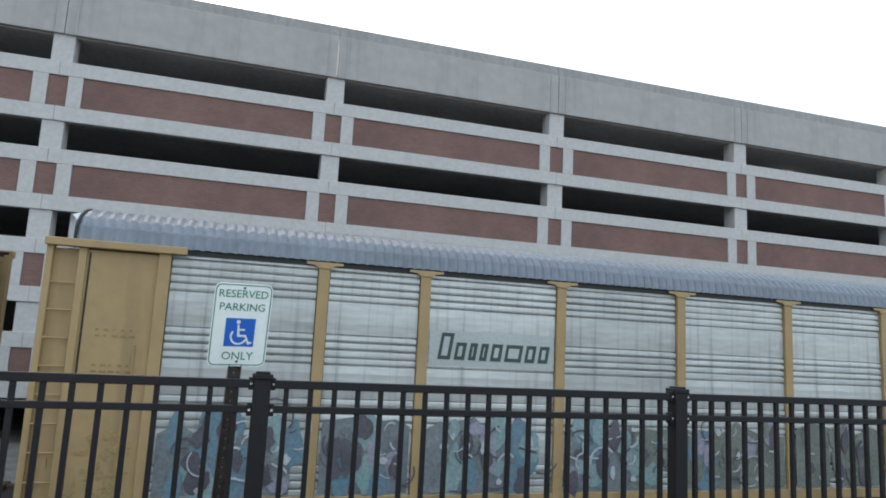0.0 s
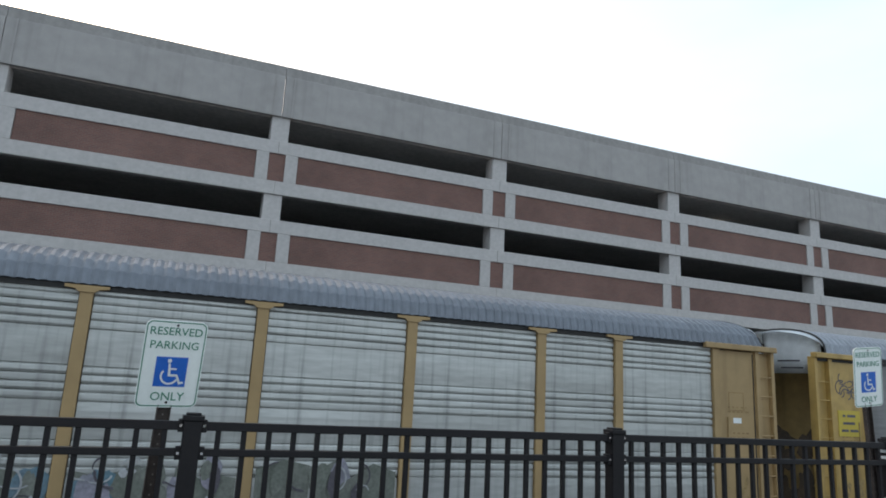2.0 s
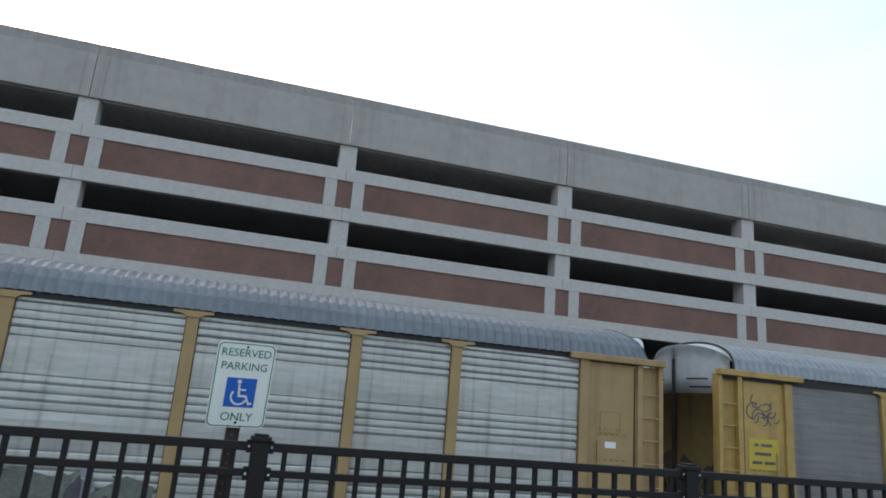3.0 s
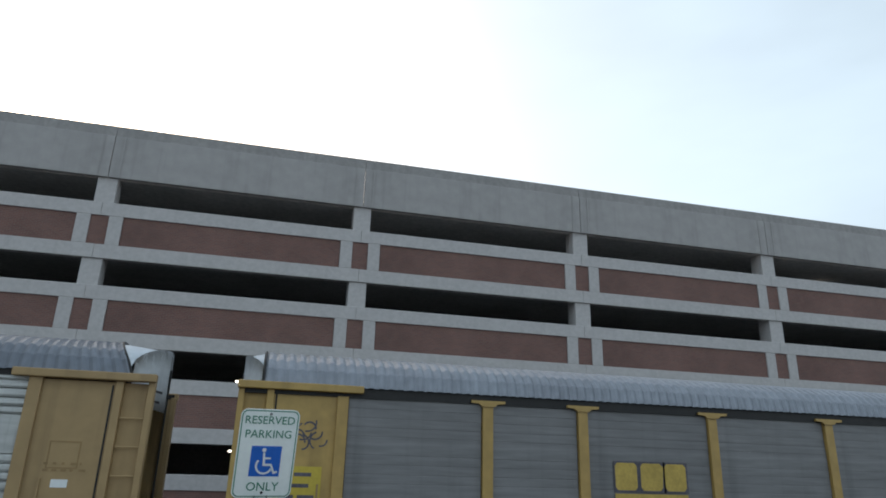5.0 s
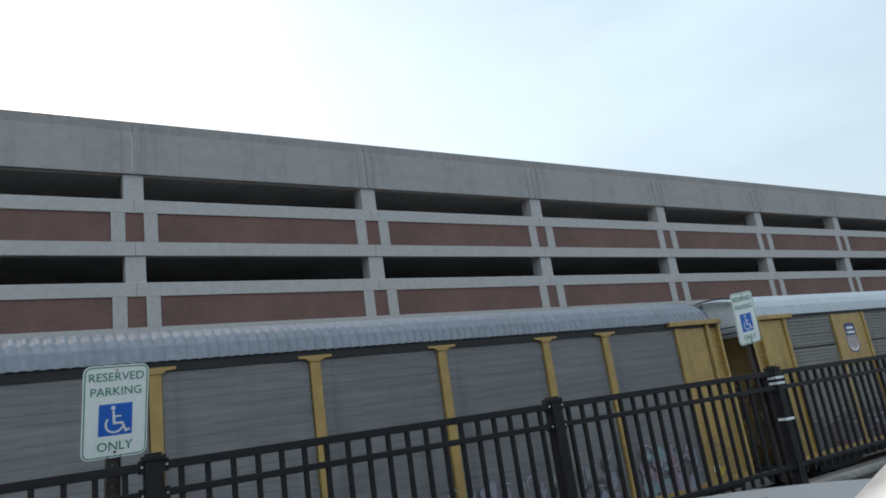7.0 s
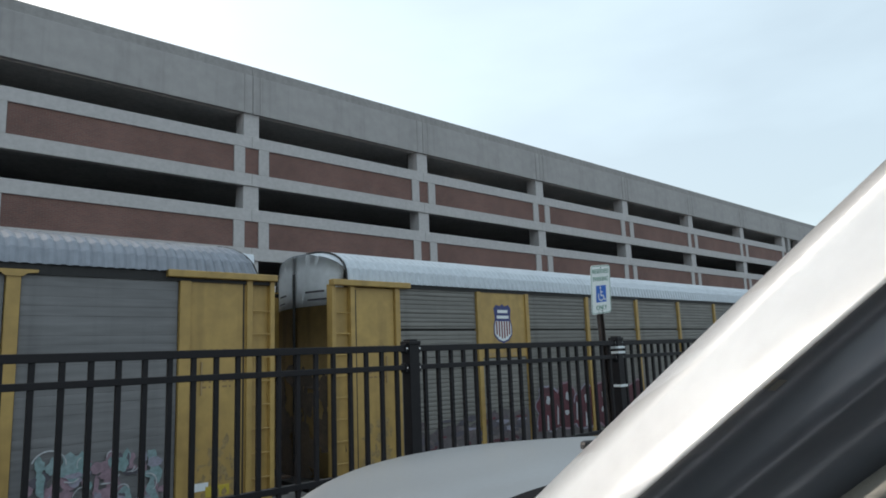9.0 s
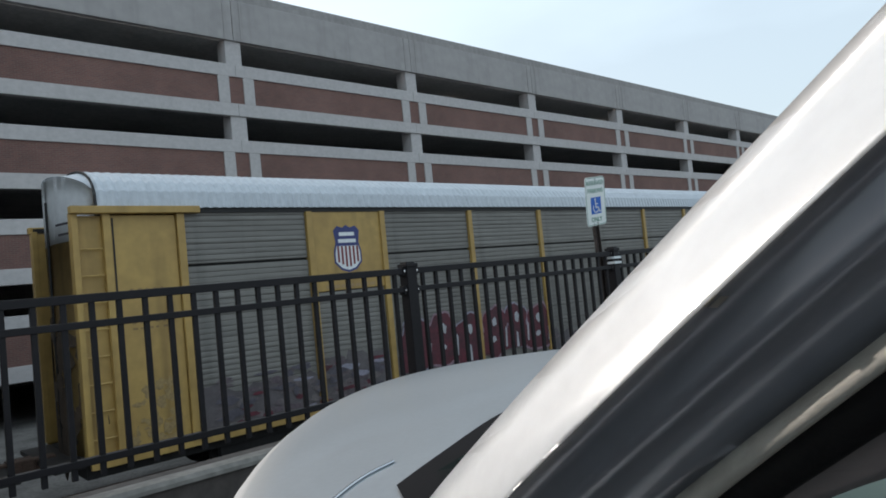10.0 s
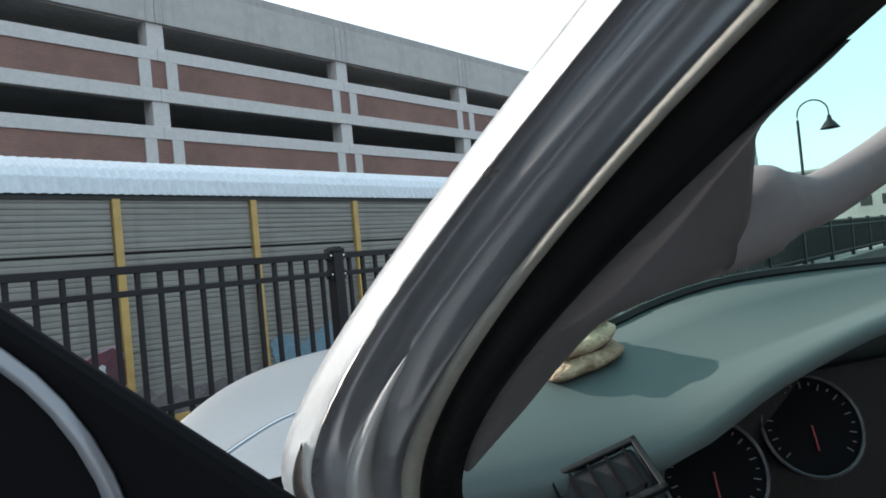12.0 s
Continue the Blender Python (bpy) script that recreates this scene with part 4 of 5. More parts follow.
    for c in cars:
        low = 3.36 if c is cars[1] else 1.22
        part("notice_plate", boxes((12.2, 12.44, -1.506, -1.498, low, low + 0.12)) if c is cars[1] else boxes((11.95, 12.2, -1.506, -1.498, low, low + 0.14)), M_WHITE, c)
        rnd = random.Random(len(c.name) * 7 + 3)
        for ex in (-1, 1):
            lo, hi = (11.85, 12.85) if ex > 0 else (-12.85, -11.85)
            paint("grime", c, [blob(rnd.uniform(lo + 0.1, hi - 0.1), 1.0 + 1.1 * rnd.random() ** 2, rnd.uniform(0.02, 0.09), rnd.uniform(0.02, 0.10), rnd.uniform(0, 90), 14, 1.0) for k in range(44)], M_GRIME, -1.5035)["kind"] = "stuff"
            paint("stencil_bars", c, [bar(x, x + rnd.uniform(0.03, 0.10), z, z + 0.035) for z in (3.02, 3.12, 3.60, 3.70) for x in [lo + 0.2 + 0.13 * k for k in range(5)]], M_BROWN, -1.506)["kind"] = "stuff"
            o = paint("soot", c, [blob(rnd.uniform(-1.2, 1.2), 1.0 + 2.3 * rnd.random() ** 1.5, rnd.uniform(0.08, 0.34), rnd.uniform(0.12, 0.5), rnd.uniform(0, 90), 16, 0.9) for k in range(34)], M_BLOTCH, 0.0, "dark brown blotches, denser towards the bottom")
            o["kind"] = "stuff"
            for v in o.data.vertices:
                v.co.y -= bulge(v.co.x) + 0.022 - 13.476
            o.matrix_basis = pose(ex * 13.476, 0, 0, 0, 0, 90 * ex)
        part("reflector", boxes((12.15, 12.6, -1.508, -1.498, 1.10, 1.28)), M_PLACARD, c, "yellow reflector plate")


def motions():
    for k, car in enumerate(train):
        x0 = FIRST_CAR + PITCH * (k - 1)
        walk(car, [(t, pose(x0 - 5.232 * t + 0.01396 * t * t - 0.021 * max(0.0, t - 9.5) ** 2, TRACK_Y, RAIL)) for t in [k / 2 for k in range(25)]])

# edges of the front pillar as cubic curves in the truck's space: skin, frame, pinch trim (two), seal, from the cowl up to the roof
EDGES = {
    "skin": ((0.080, 0.824, 1.151), (-0.027, 0.540, 1.306), (0.071, 0.387, 1.427), (0.319, 0.134, 1.737)),
    "frame": ((0.103, 0.721, 1.166), (-0.017, 0.443, 1.334), (0.087, 0.296, 1.451), (0.344, 0.044, 1.758)),
    "trim": ((0.183, 0.666, 1.149), (0.032, 0.391, 1.341), (0.115, 0.248, 1.461), (0.405, -0.003, 1.745)),
    "seal": ((0.193, 0.658, 1.136), (0.046, 0.385, 1.344), (0.116, 0.244, 1.471), (0.418, -0.012, 1.733)),
    "inner": ((0.241, 0.670, 1.148), (0.075, 0.387, 1.345), (0.153, 0.240, 1.456), (0.471, -0.008, 1.721)),
}
TOWARDS = Vector((-0.25, -0.95, 0.15)).normalized()     # off the pillar, to the driver's window


TRIM_RIM = [(0.254, 0.23, 1.504), (0.25, 0.253, 1.49), (0.261, 0.27, 1.476), (0.271, 0.289, 1.447), (0.269, 0.306, 1.42), (0.245, 0.325, 1.412), (0.218, 0.35, 1.398), (0.205, 0.386, 1.37), (0.191, 0.423, 1.335), (0.179, 0.449, 1.31), (0.167, 0.475, 1.285)]
HANDLE = [(0.265, 0.328, 1.439), (0.295, 0.307, 1.452), (0.311, 0.302, 1.454), (0.334, 0.299, 1.457), (0.382, 0.293, 1.479), (0.427, 0.277, 1.51)]


MIRROR = Matrix(((0.7468, 0.3177, 0.5842, -0.063), (-0.2378, 0.9480, -0.2115, 0.2320), (-0.6210, 0.0190, 0.7836, 1.4330), (0, 0, 0, 1))) @ Matrix.Scale(0.91, 4)


def edge_point(name, t):
    """A point on one of the pillar's edges; past t = 1 it runs back along the roof rail."""
    p0, p1, p2, p3 = (Vector(q) for q in EDGES[name])
    k = min(t, 1.0)
    p = p0 * (1 - k) ** 3 + p1 * (3 * k * (1 - k) ** 2) + p2 * (3 * k * k * (1 - k)) + p3 * k ** 3
    return p + Vector((0.03, -0.95, 0.012)) * max(0.0, t - 1.0)


def pillar_strip(name, first, second, profile, mat, parent, label="", lo=0.0, hi=2.0, fade=False):
    """A strip between two edges; profile rows are (share of the way across, height off the surface)."""
    rows = []
    steps = 56
    for i in range(steps + 1):
        t = lo + (hi - lo) * i / steps
        a, b = edge_point(first, t), edge_point(second, t)
        mid = 0.5 * (profile[0][0] + profile[-1][0])
        w = (1 - i / steps) ** 0.6 if fade else 1.0
        rows.append([a.lerp(b, mid + (q - mid) * w) + TOWARDS * h for q, h in profile])
    return grid(rows, mat, name, parent, label, True, 0.002)


# ---- parked pickup beside the camera ----
TRUCK = pose(-0.288, -0.161, 0, 0, 0, -30)


def grid(rows, mat, name, parent, label="", smooth=True, thick=0.0):
    bm = bmesh.new()
    vs = [[bm.verts.new(p) for p in r] for r in rows]
    for a, b in zip(vs, vs[1:]):
        for i in range(len(a) - 1):
            bm.faces.new((a[i], a[i + 1], b[i + 1], b[i]))
    if thick:
        bmesh.ops.solidify(bm, geom=bm.faces[:], thickness=thick)
    return part(name, bm, mat, parent, label, smooth)


def spline(points, n=6):
    """Points on a smooth curve through the given ones."""
    pts = [Vector(p) for p in points]
    out = []
    for i in range(len(pts) - 1):
        p0, p1, p2, p3 = pts[max(i - 1, 0)], pts[i], pts[i + 1], pts[min(i + 2, len(pts) - 1)]
        for k in range(n):
            t = k / n
            out.append(0.5 * ((2 * p1) + (p2 - p0) * t + (2 * p0 - 5 * p1 + 4 * p2 - p3) * t * t + (3 * p1 - p0 - 3 * p2 + p3) * t ** 3))
    return out + [pts[-1]]


def spline2(points, n=6):
    return [(p.x, p.y) for p in spline([(x, y, 0) for x, y in points], n)]


def build_truck():
    T = tagged(empty("pickup_truck", TRUCK), "silver-white pickup parked nose to the fence, driver's window open", "car")
    # hood and fenders: one crowned shell with a rounded nose
    uc, vc, wa, wb, pw = 0.88, 0.80, 1.05, 1.88, 2.25
    rows = []
    for r, z in ((0.0, 1.235), (0.2, 1.234), (0.4, 1.229), (0.55, 1.222), (0.62, 1.224), (0.68, 1.217), (0.8, 1.212), (0.9, 1.204), (0.95, 1.194), (0.98, 1.172), (0.995, 1.13), (1.0, 1.06), (1.0, 0.85), (0.985, 0.55)):
        row = []
        for k in range(41):
            th = math.pi * k / 40
            c, s = math.cos(th), math.sin(th)
            pu, pv = -math.copysign(abs(c) ** (2 / pw), c), s ** (2 / pw)
            v = vc + wb * r * pv
            row.append((uc + wa * r * pu, v, z - 0.030 * (r * pv) ** 2))
        rows.append(row)
    hood = grid(rows, M_HOOD, "hood", T, "silver-white hood and fenders, paint toned down as in shade")
    part("grille", boxes((uc - 0.45, uc + 0.45, 2.4, 2.62, 0.62, 0.92), bevel=0.03), M_RUBBER, T)
    arc = [(uc - 1.02 * wa * math.copysign(abs(math.cos(a)) ** (2 / pw), math.cos(a)), vc + 1.03 * wb * math.sin(a) ** (2 / pw)) for a in (math.pi * (0.22 + 0.56 * k / 24) for k in range(25))]
    grid([[(u, v - 0.06, 0.62), (u, v, 0.60), (u, v + 0.012, 0.50), (u, v, 0.40), (u, v - 0.06, 0.37)] for u, v in arc], M_CHROME, "bumper", T, thick=0.01)
    prof = [(0.0, 1.235), (0.4, 1.229), (0.68, 1.217), (0.8, 1.212), (0.9, 1.204), (0.95, 1.194), (0.98, 1.172), (1.0, 1.06)]

    def on_hood(u, v, lift=0.0):
        q = max(0.0, (v - vc) / wb)
        r = (abs((u - uc) / wa) ** pw + q ** pw) ** (1 / pw)
        for (r0, z0), (r1, z1) in zip(prof, prof[1:]):
            if r <= r1:
                return (u, v, z0 + (z1 - z0) * (r - r0) / (r1 - r0) - 0.030 * q * q + lift)
        return (u, v, 1.06 + lift)
    gap = [on_hood(u, v, 0.002) for u, v in spline2([(-0.075, 0.83), (-0.035, 0.92), (0.015, 1.02), (0.07, 1.11), (0.125, 1.165)])]
    part("hood_gap", tube(bmesh.new(), gap, 0.0022, 6), M_CHROME, hood, "bright hood shut line")
    part("washer_nozzle", boxes((0.80, 0.86, 1.97, 2.01, 1.20, 1.232), bevel=0.01), M_RUBBER, hood)
    # dark cowl and wiper at the foot of the windscreen
    edge = spline2([(0.11, 1.03), (0.20, 1.15), (0.37, 1.36), (0.54, 1.47), (0.75, 1.51), (1.0, 1.46), (1.3, 1.36), (1.65, 0.99)])
    grid([[on_hood(u, 0.81 + (v - 0.81) * k / 6, 0.005) for k in range(7)] for u, v in edge], M_DIAL, "cowl", T, "black plastic cowl")
    part("wiper", tube(bmesh.new(), [on_hood(u, v, 0.018) for u, v in spline2([(0.20, 1.02), (0.40, 1.22), (0.70, 1.36)])], 0.007, 6), M_RUBBER, T)
    # cab sides and floor
    part("door", boxes((-0.08, 0.06, -0.95, 0.55, 0.45, 1.02), bevel=0.04), M_CARPAINT, T, "silver-white driver's door")
    part("body_side", boxes((-0.09, 0.05, 0.55, 0.86, 0.45, 1.05), bevel=0.04), M_CARPAINT, T)
    part("body_side", boxes((1.72, 1.87, -0.95, 0.86, 0.45, 1.05), bevel=0.04), M_CARPAINT, T)
    part("floor_pan", boxes((0.0, 1.78, -0.95, 1.3, 0.42, 0.5)), M_RUBBER, T)
    # unseen roof, opaque side pane, seats and rear wall, added to darken the dashboard
    part("roof", boxes((0.44, 1.36, -1.0, -0.02, 1.735, 1.765), bevel=0.012), M_CARPAINT, T, "silver-white roof panel")
    part("passenger_window", boxes((1.66, 1.68, -0.95, 0.70, 1.05, 1.72)), M_TRIMDARK, T, "unseen opaque passenger window that keeps light out of the cab")
    for u0 in (0.30, 1.05):
        seat = part("seat", boxes((u0, u0 + 0.46, -0.75, -0.25, 0.55, 0.78), bevel=0.06), M_INNER, T)
        part("seat_back", boxes((u0, u0 + 0.46, -0.92, -0.74, 0.70, 1.36), bevel=0.06), M_INNER, seat)
    part("rear_wall", boxes((0.02, 1.76, -1.02, -0.96, 0.5, 1.72), bevel=0.02), M_INNER, T)
    # far pillar and rear corner pillars
    far_pillar = [(1.78 - q.x, q.y, q.z) for q in (edge_point("frame", k / 12) for k in range(14))]
    part("far_pillar", tube(bmesh.new(), far_pillar, 0.045, 10), M_CARPAINT, T, smooth=True)
    for u0 in (0.12, 1.64):
        part("rear_pillar", tube(bmesh.new(), [(u0, -0.96, 1.0), (u0 + (0.3 if u0 < 1 else -0.3), -0.96, 1.72)], 0.06, 10), M_CARPAINT, T, smooth=True)
    # load bed behind the cab
    part("bed_side", boxes((-0.08, 0.0, -2.9, -1.06, 0.5, 1.02), bevel=0.03), M_CARPAINT, T)
    part("bed_side", boxes((1.78, 1.86, -2.9, -1.06, 0.5, 1.02), bevel=0.03), M_CARPAINT, T)
    part("tailgate", boxes((0.0, 1.78, -2.9, -2.84, 0.52, 1.02), bevel=0.02), M_CARPAINT, T)
    part("bed_floor", boxes((0.0, 1.78, -2.84, -1.06, 0.5, 0.56)), M_RUBBER, T)
    for v in (1.45, -2.0):
        for u0 in ((0.0, 1.52) if v > 0 else (-0.02, 1.56)):
            bm = tube(bmesh.new(), [(u0, v, 0.37), (u0 + 0.25, v, 0.37)], 0.37, 24)
            tyre = part("wheel", bm, M_RUBBER, T)
            part("rim", tube(bmesh.new(), [(u0 - 0.004, v, 0.37), (u0 + 0.254, v, 0.37)], 0.22, 16), M_CHROME, tyre)
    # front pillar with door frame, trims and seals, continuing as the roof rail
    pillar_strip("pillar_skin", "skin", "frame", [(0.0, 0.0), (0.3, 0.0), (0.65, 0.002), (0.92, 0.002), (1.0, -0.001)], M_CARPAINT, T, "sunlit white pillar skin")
    pillar_strip("door_frame", "frame", "trim", [(0.0, -0.001), (0.08, -0.010), (0.22, -0.012), (0.36, -0.004), (0.44, -0.002), (0.54, -0.005), (0.70, -0.010), (0.88, -0.011), (1.0, -0.008)], M_FRAMEP, T, "glossy silver door frame in a dark, shade-toned copy of the paint")
    pillar_strip("pinch_trim", "trim", "seal", [(-0.15, -0.012), (0.05, 0.002), (0.5, 0.006), (0.95, 0.002), (1.1, -0.012)], M_IVORY, T, "pale pinch-weld trim")
    pillar_strip("seal", "seal", "inner", [(0.0, -0.006), (0.12, -0.012), (0.35, -0.006), (0.6, 0.002), (0.8, 0.0), (1.0, -0.012)], M_RUBBER, T, "black rubber door seal")
    # brighter strip laid on the dark frame where sun catches its foot
    pillar_strip("sill_flange", "frame", "trim", [(0.30, -0.004), (0.38, 0.010), (0.52, 0.016), (0.68, 0.012), (0.76, -0.004)], M_CARPAINT, T, "bright silver strip for the sunlit ridge at the door opening's foot", 0.0, 0.46, True)
    pillar_strip("corner_gap", "skin", "frame", [(0.35, 0.004), (0.6, 0.016), (0.95, 0.012)], M_RUBBER, T, "black gap behind the fender", 0.16, 0.33, True)
    pillar_strip("frame_joint", "frame", "trim", [(-0.01, 0.001), (0.05, -0.007), (0.12, -0.011)], M_IVORY, T, "welded joint in the door frame", 0.624, 0.630)
    core = [edge_point("skin", k / 16).lerp(edge_point("inner", k / 16), 0.5) - TOWARDS * 0.045 for k in range(1, 30)]
    part("pillar_core", tube(bmesh.new(), core, 0.022, 8), M_CARPAINT, T, smooth=True)
    # inner trim: from the seal to the edge of the windscreen, broad where the grab handle springs from it
    rim = spline(TRIM_RIM, 5)
    rows = []
    for i, q in enumerate(rim):
        a = edge_point("inner", 0.70 - 0.46 * (i / (len(rim) - 1)) ** 0.9)
        rows.append([a - TOWARDS * 0.012, a.lerp(q, 0.25) + TOWARDS * 0.002, a.lerp(q, 0.6) + TOWARDS * 0.004, a.lerp(q, 0.92) + TOWARDS * 0.002, q, q - TOWARDS * 0.02])
    grid(rows, M_INNER, "pillar_trim", T, "grey inner pillar trim", True, 0.003)
    part("grab_handle", tube(bmesh.new(), spline(HANDLE), [0.0135 + 0.014 * math.exp(-((i - 4) / 9) ** 2) for i in range(31)], 14), M_INNER, T, smooth=True)
    # dashboard: falls from the windscreen to a crest, then to the lip over the vents and dials
    def step(u, at, w):
        return 1 / (1 + math.exp(-(u - at) / w))
    rows, foot = [], []
    for i in range(41):
        u = 0.20 + 1.45 * i / 40
        fv, fz = 0.87 - 0.10 * min(1.0, max(0.0, (u - 0.6) / 0.4)), 1.300 + 0.074 * step(u, 0.60, 0.06)
        cv, cz = 0.72, 1.260 + 0.034 * step(u, 0.60, 0.06) + 0.055 * step(u, 0.86, 0.07)
        lv, lz = 0.61, 1.208 + 0.066 * step(u, 0.53, 0.04) + 0.055 * step(u, 0.70, 0.06)
        hood_ = step(u, 0.47, 0.03) * (1 - step(u, 1.15, 0.04))
        foot.append((u, fv + 0.004, fz + 0.002))
        rows.append([(u, fv + 0.06, fz - 0.05), (u, fv, fz), (u, (fv + cv) / 2, (fz + cz) / 2 + 0.006), (u, cv, cz), (u, (2 * cv + lv) / 3, (2 * cz + lz) / 3 + 0.004), (u, (cv + 2 * lv) / 3, (cz + 2 * lz) / 3 + 0.004), (u, lv + 0.012, lz + 0.004), (u, lv, lz - 0.012),
                     (u, lv + 0.03 + 0.09 * hood_, lz - 0.05), (u, lv + 0.03 + 0.09 * hood_, 1.05), (u, lv + 0.05, 0.8)])
    part("windscreen_gasket", tube(bmesh.new(), foot, 0.009, 6), M_RUBBER, T, "black gasket at the foot of the windscreen")
    grid(rows, M_DASH, "dashboard", T, "grey-green moulded dashboard")
    return T


def finish_truck(T):
    vent = part("air_vent", boxes((-0.058, 0.058, -0.012, 0.02, -0.028, 0.028), bevel=0.008), M_RUBBER, T, "black slatted air vent")
    vent.matrix_basis = pose(0.343, 0.604, 1.194, -50, -18, -14)
    vent.scale = (0.92, 0.9, 0.9)
    for k in range(5):
        part("vane", boxes((-0.044 + 0.022 * k, -0.041 + 0.022 * k, -0.02, -0.01, -0.024, 0.024)), M_DIAL, vent)
    part("vent_frame", boxes((-0.066, 0.066, -0.016, -0.006, 0.028, 0.036), (-0.066, 0.066, -0.016, -0.006, -0.036, -0.028), (-0.066, -0.058, -0.016, -0.006, -0.036, 0.036), (0.058, 0.066, -0.016, -0.006, -0.036, 0.036), bevel=0.002), M_RUBBER, vent)
    part("binnacle", boxes((0.47, 1.14, 0.70, 0.722, 1.0, 1.25), bevel=0.008), M_RUBBER, T, "dark instrument binnacle")
    for x, z in ((0.545, 1.155), (0.703, 1.185)):
        r = 0.064
        ring = [(r * math.cos(a), -0.004, r * math.sin(a)) for a in (2 * math.pi * k / 28 for k in range(29))]
        dial = part("dial", plate(bmesh.new(), [(r * math.cos(a), r * math.sin(a)) for a in (2 * math.pi * k / 28 for k in range(28))], 0.0, 0.01), M_DIAL, T)
        dial.matrix_basis = pose(x, 0.68, z, -22, 0, -18)
        part("bezel", tube(bmesh.new(), ring, 0.0024, 6, cap=False), M_TRIMDARK, dial, "dark grey dial bezel")
        part("needle", boxes((-0.001, 0.001, -0.004, -0.001, -0.032, 0.0)), M_RED, dial)
        for k in range(21):
            a = radians(-40 + 13 * k)
            long = 0.004 if k % 2 else 0.008
            mark = part("tick", boxes((0.056 - long, 0.056, -0.003, -0.0005, -0.0006, 0.0006)), M_INNER, dial)
            mark.matrix_basis = pose(0, 0, 0, 0, math.degrees(-a), 0)
    # windscreen
    w = grid([[(0.16, 1.10, 1.20), (0.88, 1.24, 1.21), (1.62, 1.10, 1.20)], [(0.30, 0.55, 1.46), (0.88, 0.64, 1.475), (1.46, 0.55, 1.46)], [(0.42, 0.02, 1.70), (0.88, 0.06, 1.71), (1.36, 0.02, 1.70)]], M_GLASS, "windscreen", T, "green-tinted windscreen")
    w.visible_shadow = False
    # side mirror: round housing with a grey rim and its glass, on a straight black arm
    m = part("side_mirror", boxes((-0.067, 0.150, 0.002, 0.014, -0.060, 0.002), bevel=0.005), M_DIAL, T, "black side mirror arm")
    m.matrix_basis = MIRROR

    def ring(cx, cz, r, d, n=48):
        pts = [(2 * math.pi * k / n) for k in range(n + 1)]
        return [(cx + r * math.cos(a), d, cz + r * math.sin(a) * (1.0 if math.sin(a) > 0 else 0.6)) for a in pts]
    rim, pane = (0.004, -0.111), (0.0206, -0.0923)
    grid([ring(*rim, 0.05, 0.034), ring(*rim, 0.078, 0.030), ring(*rim, 0.094, 0.018), ring(*rim, 0.104, 0.005), ring(*rim, 0.105, 0.0)], M_DIAL, "housing", m, "black mirror housing")
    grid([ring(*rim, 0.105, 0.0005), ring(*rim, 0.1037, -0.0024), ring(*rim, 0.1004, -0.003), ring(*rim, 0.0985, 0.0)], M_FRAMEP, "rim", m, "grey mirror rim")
    grid([ring(*rim, 0.099, 0.0), ring(0.0096, -0.1042, 0.091, 0.006), ring(0.0172, -0.0956, 0.0746, 0.003), ring(*pane, 0.0698, 0.002), ring(*pane, 0.067, 0.005)], M_DIAL, "bezel", m, "black mirror bezel")
    part("mirror_pane", plate(bmesh.new(), [(x, z) for x, _, z in ring(*pane, 0.0676, 0)[:-1]], 0.0045, 0.002), M_MIRROR, m)
    return T


def build_cap():
    """A folded knit cap lying on the dashboard."""
    c = tagged(empty("knit_cap", TRUCK @ pose(0.445, 0.80, 1.286, 4, -10, 25) @ Matrix.Diagonal((1.3, 1.3, 1.0, 1.0))), "folded beige knit cap lying on the dashboard", "cap")
    for name, cx, cz, rx, ry, rz, seed in (("brim", 0.0, 0.012, 0.062, 0.036, 0.016, 1), ("crown", 0.004, 0.034, 0.050, 0.030, 0.015, 4), ("fold", 0.016, 0.052, 0.032, 0.022, 0.011, 8)):
        rows = []
        for i in range(33):
            a = 2 * math.pi * i / 32
            row = []
            for k in range(11):
                e = math.pi * (k / 10 - 0.5)
                w = 1 + 0.22 * noise.noise((math.cos(a) * 1.4, math.sin(a) * 1.4 + seed, e)) + 0.03 * math.sin(a * 16)
                row.append((cx + rx * w * math.cos(e) * math.cos(a), ry * w * math.cos(e) * math.sin(a), cz + rz * math.sin(e)))
            rows.append(row)
        grid(rows, M_KNIT, name, c)
    part("lining", tube(bmesh.new(), spline([(-0.008, -0.016, 0.026), (0.010, -0.020, 0.027), (0.028, -0.014, 0.028)]), 0.007, 8), M_SPRAY_RED, c, "dark red lining")
    return c


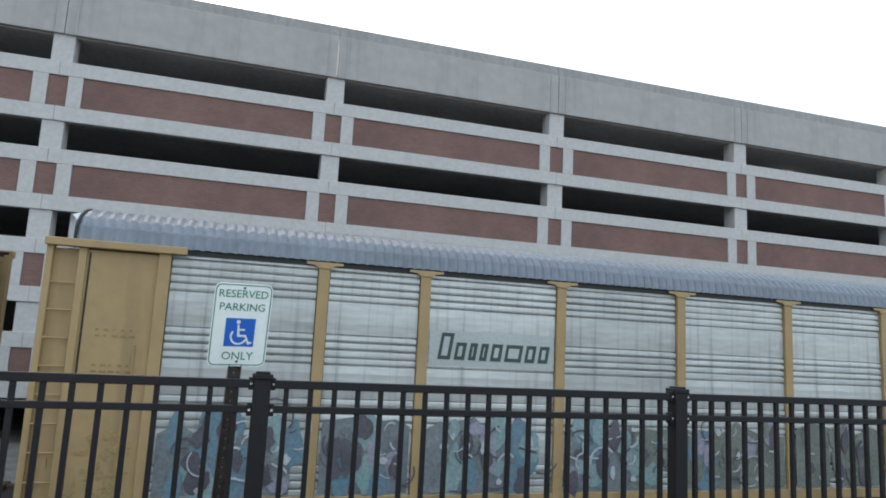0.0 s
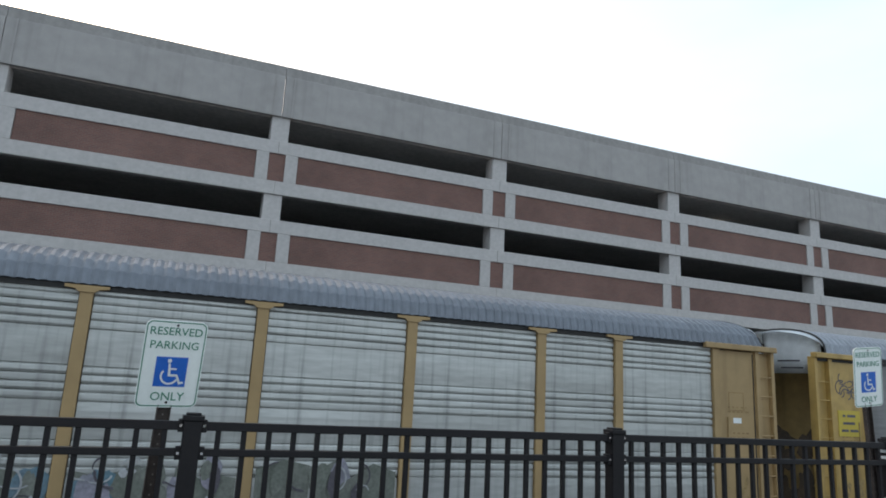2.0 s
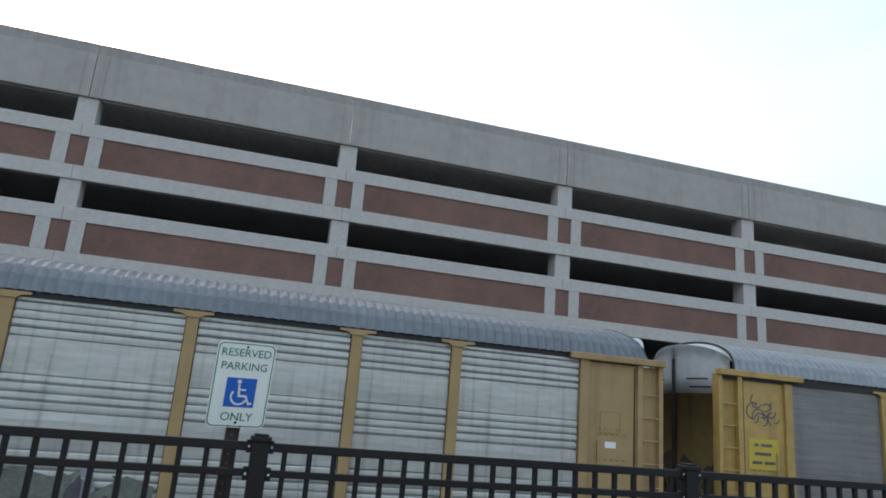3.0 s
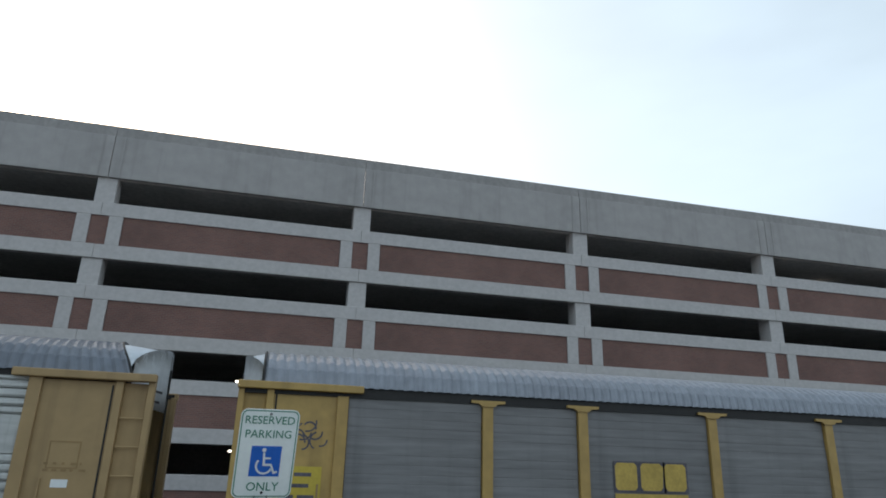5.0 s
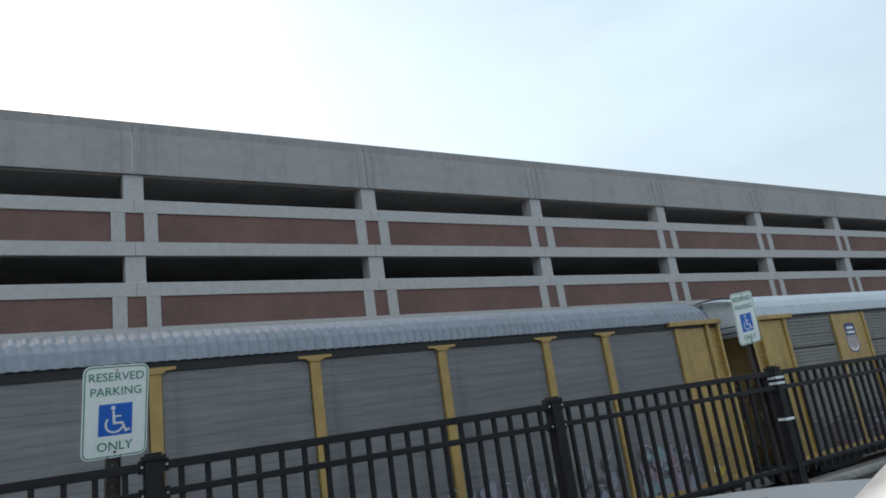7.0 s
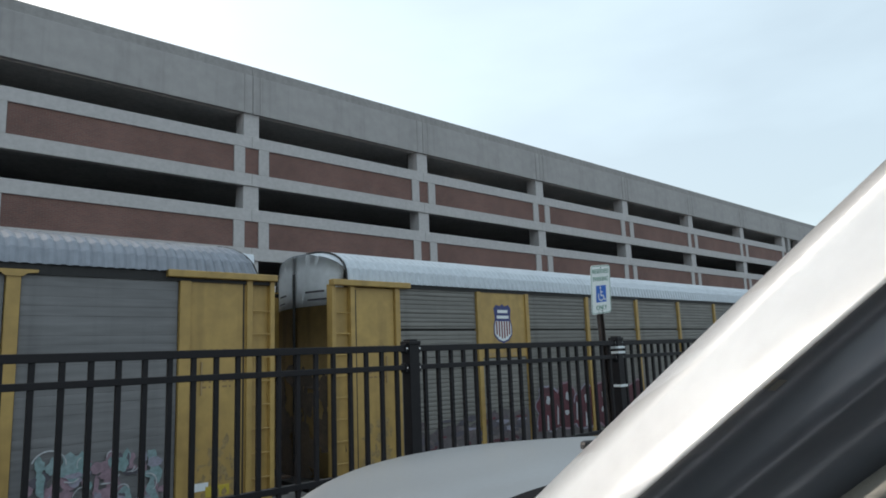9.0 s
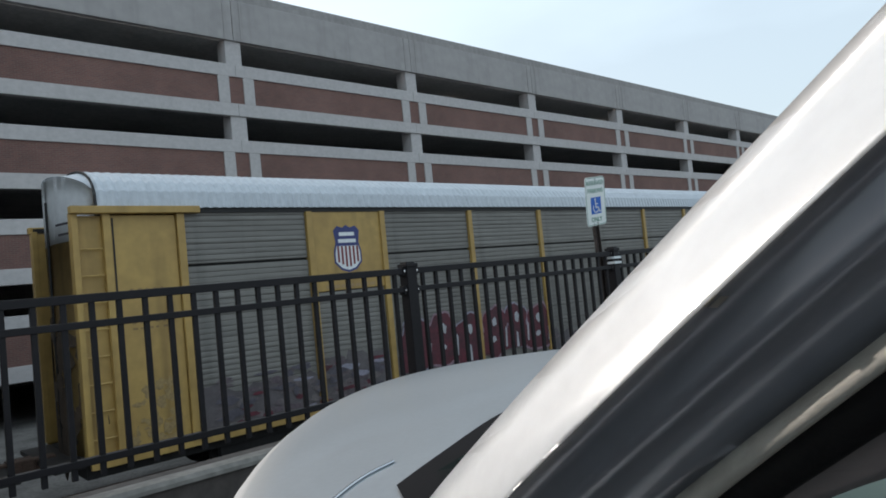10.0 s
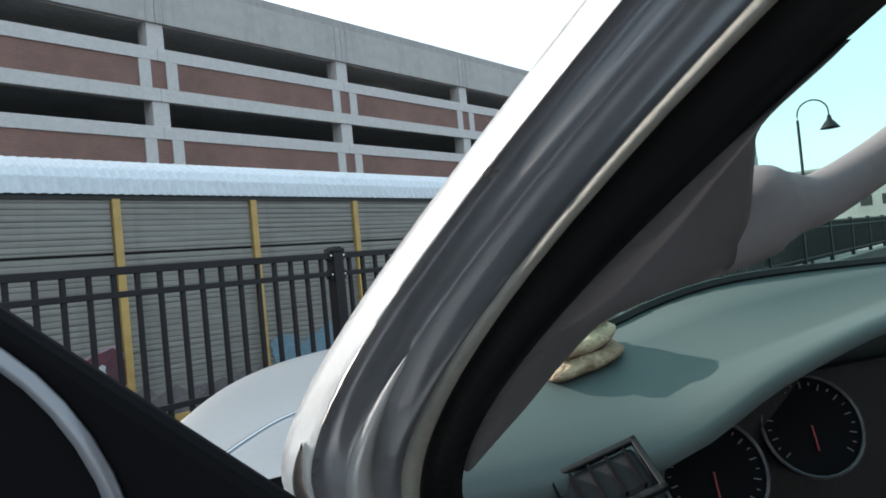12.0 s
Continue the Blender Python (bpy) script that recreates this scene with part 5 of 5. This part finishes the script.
# ---- street lamp and far things ----
def build_lamp(m, h):
    s = tagged(empty("street_lamp", m), "dark gooseneck street lamp with a bell shade", "street lamp")
    part("pole", tube(bmesh.new(), [(0, 0, 0), (0, 0, 0.5), (0, 0, h)], [0.09, 0.06, 0.045], 10), M_BLACK, s)
    pts = [(0, 0, h - 0.1)] + [(0.45 - 0.45 * math.cos(a), 0, h + 0.15 + 0.45 * math.sin(a)) for a in (math.pi * k / 10 for k in range(11))] + [(0.9, 0, h + 0.02)]
    part("gooseneck", tube(bmesh.new(), pts, 0.024, 8), M_BLACK, s, smooth=True)
    part("shade", tube(bmesh.new(), [(0.9, 0, h + d) for d in (0.02, -0.12, -0.18, -0.36, -0.40)], [0.06, 0.08, 0.14, 0.27, 0.30], 16), M_BLACK, s, smooth=True)
    part("base", tube(bmesh.new(), [(0, 0, 0), (0, 0, 0.25)], [0.16, 0.12], 12), M_BLACK, s)
    return s


def build_far():
    b = tagged(empty("far_building", pose(150, 16, 0, 0, 0, 0)), "low grey flat-roofed building in the distance", "building")
    part("wall", boxes((0, 60, 0, 40, RAIL - 0.5, 12.4)), M_FARWALL, b)
    part("roof", boxes((-0.5, 60.5, -0.5, 40.5, 12.4, 12.9)), M_FARWALL, b)
    for k in range(10):
        part("window", boxes((-0.02, 0.0, 3 + 3.6 * k, 5 + 3.6 * k, 4.5, 6.5)), M_DARK, b)


def build_deck_car(m):
    """A white saloon parked behind the garage's ledge."""
    c = tagged(empty("parked_car", m), "white saloon car parked on a garage deck", "car")
    bm = bmesh.new()
    prof = [(-2.2, 0.35), (-2.25, 0.75), (-1.4, 0.92), (-0.75, 1.40), (0.7, 1.43), (1.35, 0.98), (2.2, 0.85), (2.25, 0.35)]
    plate(bm, prof, -0.85, 1.7)
    part("body", bm, M_CARPAINT, c)
    part("side_window", plate(bmesh.new(), [(-1.15, 0.95), (-0.68, 1.34), (0.62, 1.36), (1.15, 0.98)], -0.856, 0.004), M_TRIMDARK, c)
    for x in (-1.4, 1.4):
        part("wheel", tube(bmesh.new(), [(x, -0.88, 0.33), (x, -0.66, 0.33)], 0.33, 18), M_RUBBER, c)
        part("wheel", tube(bmesh.new(), [(x, 0.66, 0.33), (x, 0.88, 0.33)], 0.33, 18), M_RUBBER, c)
    return c


build_ground()
build_garage()
build_fence()
build_signs()
train = build_train()
dress_train(train)
truck = build_truck()
finish_truck(truck)
build_cap()
build_lamp(pose(24.1, 5.38, RAIL - 0.45, 0, 0, -75), 7.36)
build_far()
build_deck_car(pose(71.3, GY + 2.6, LEDGE - STOREY - 1.05, 0, 0, 0))
motions()
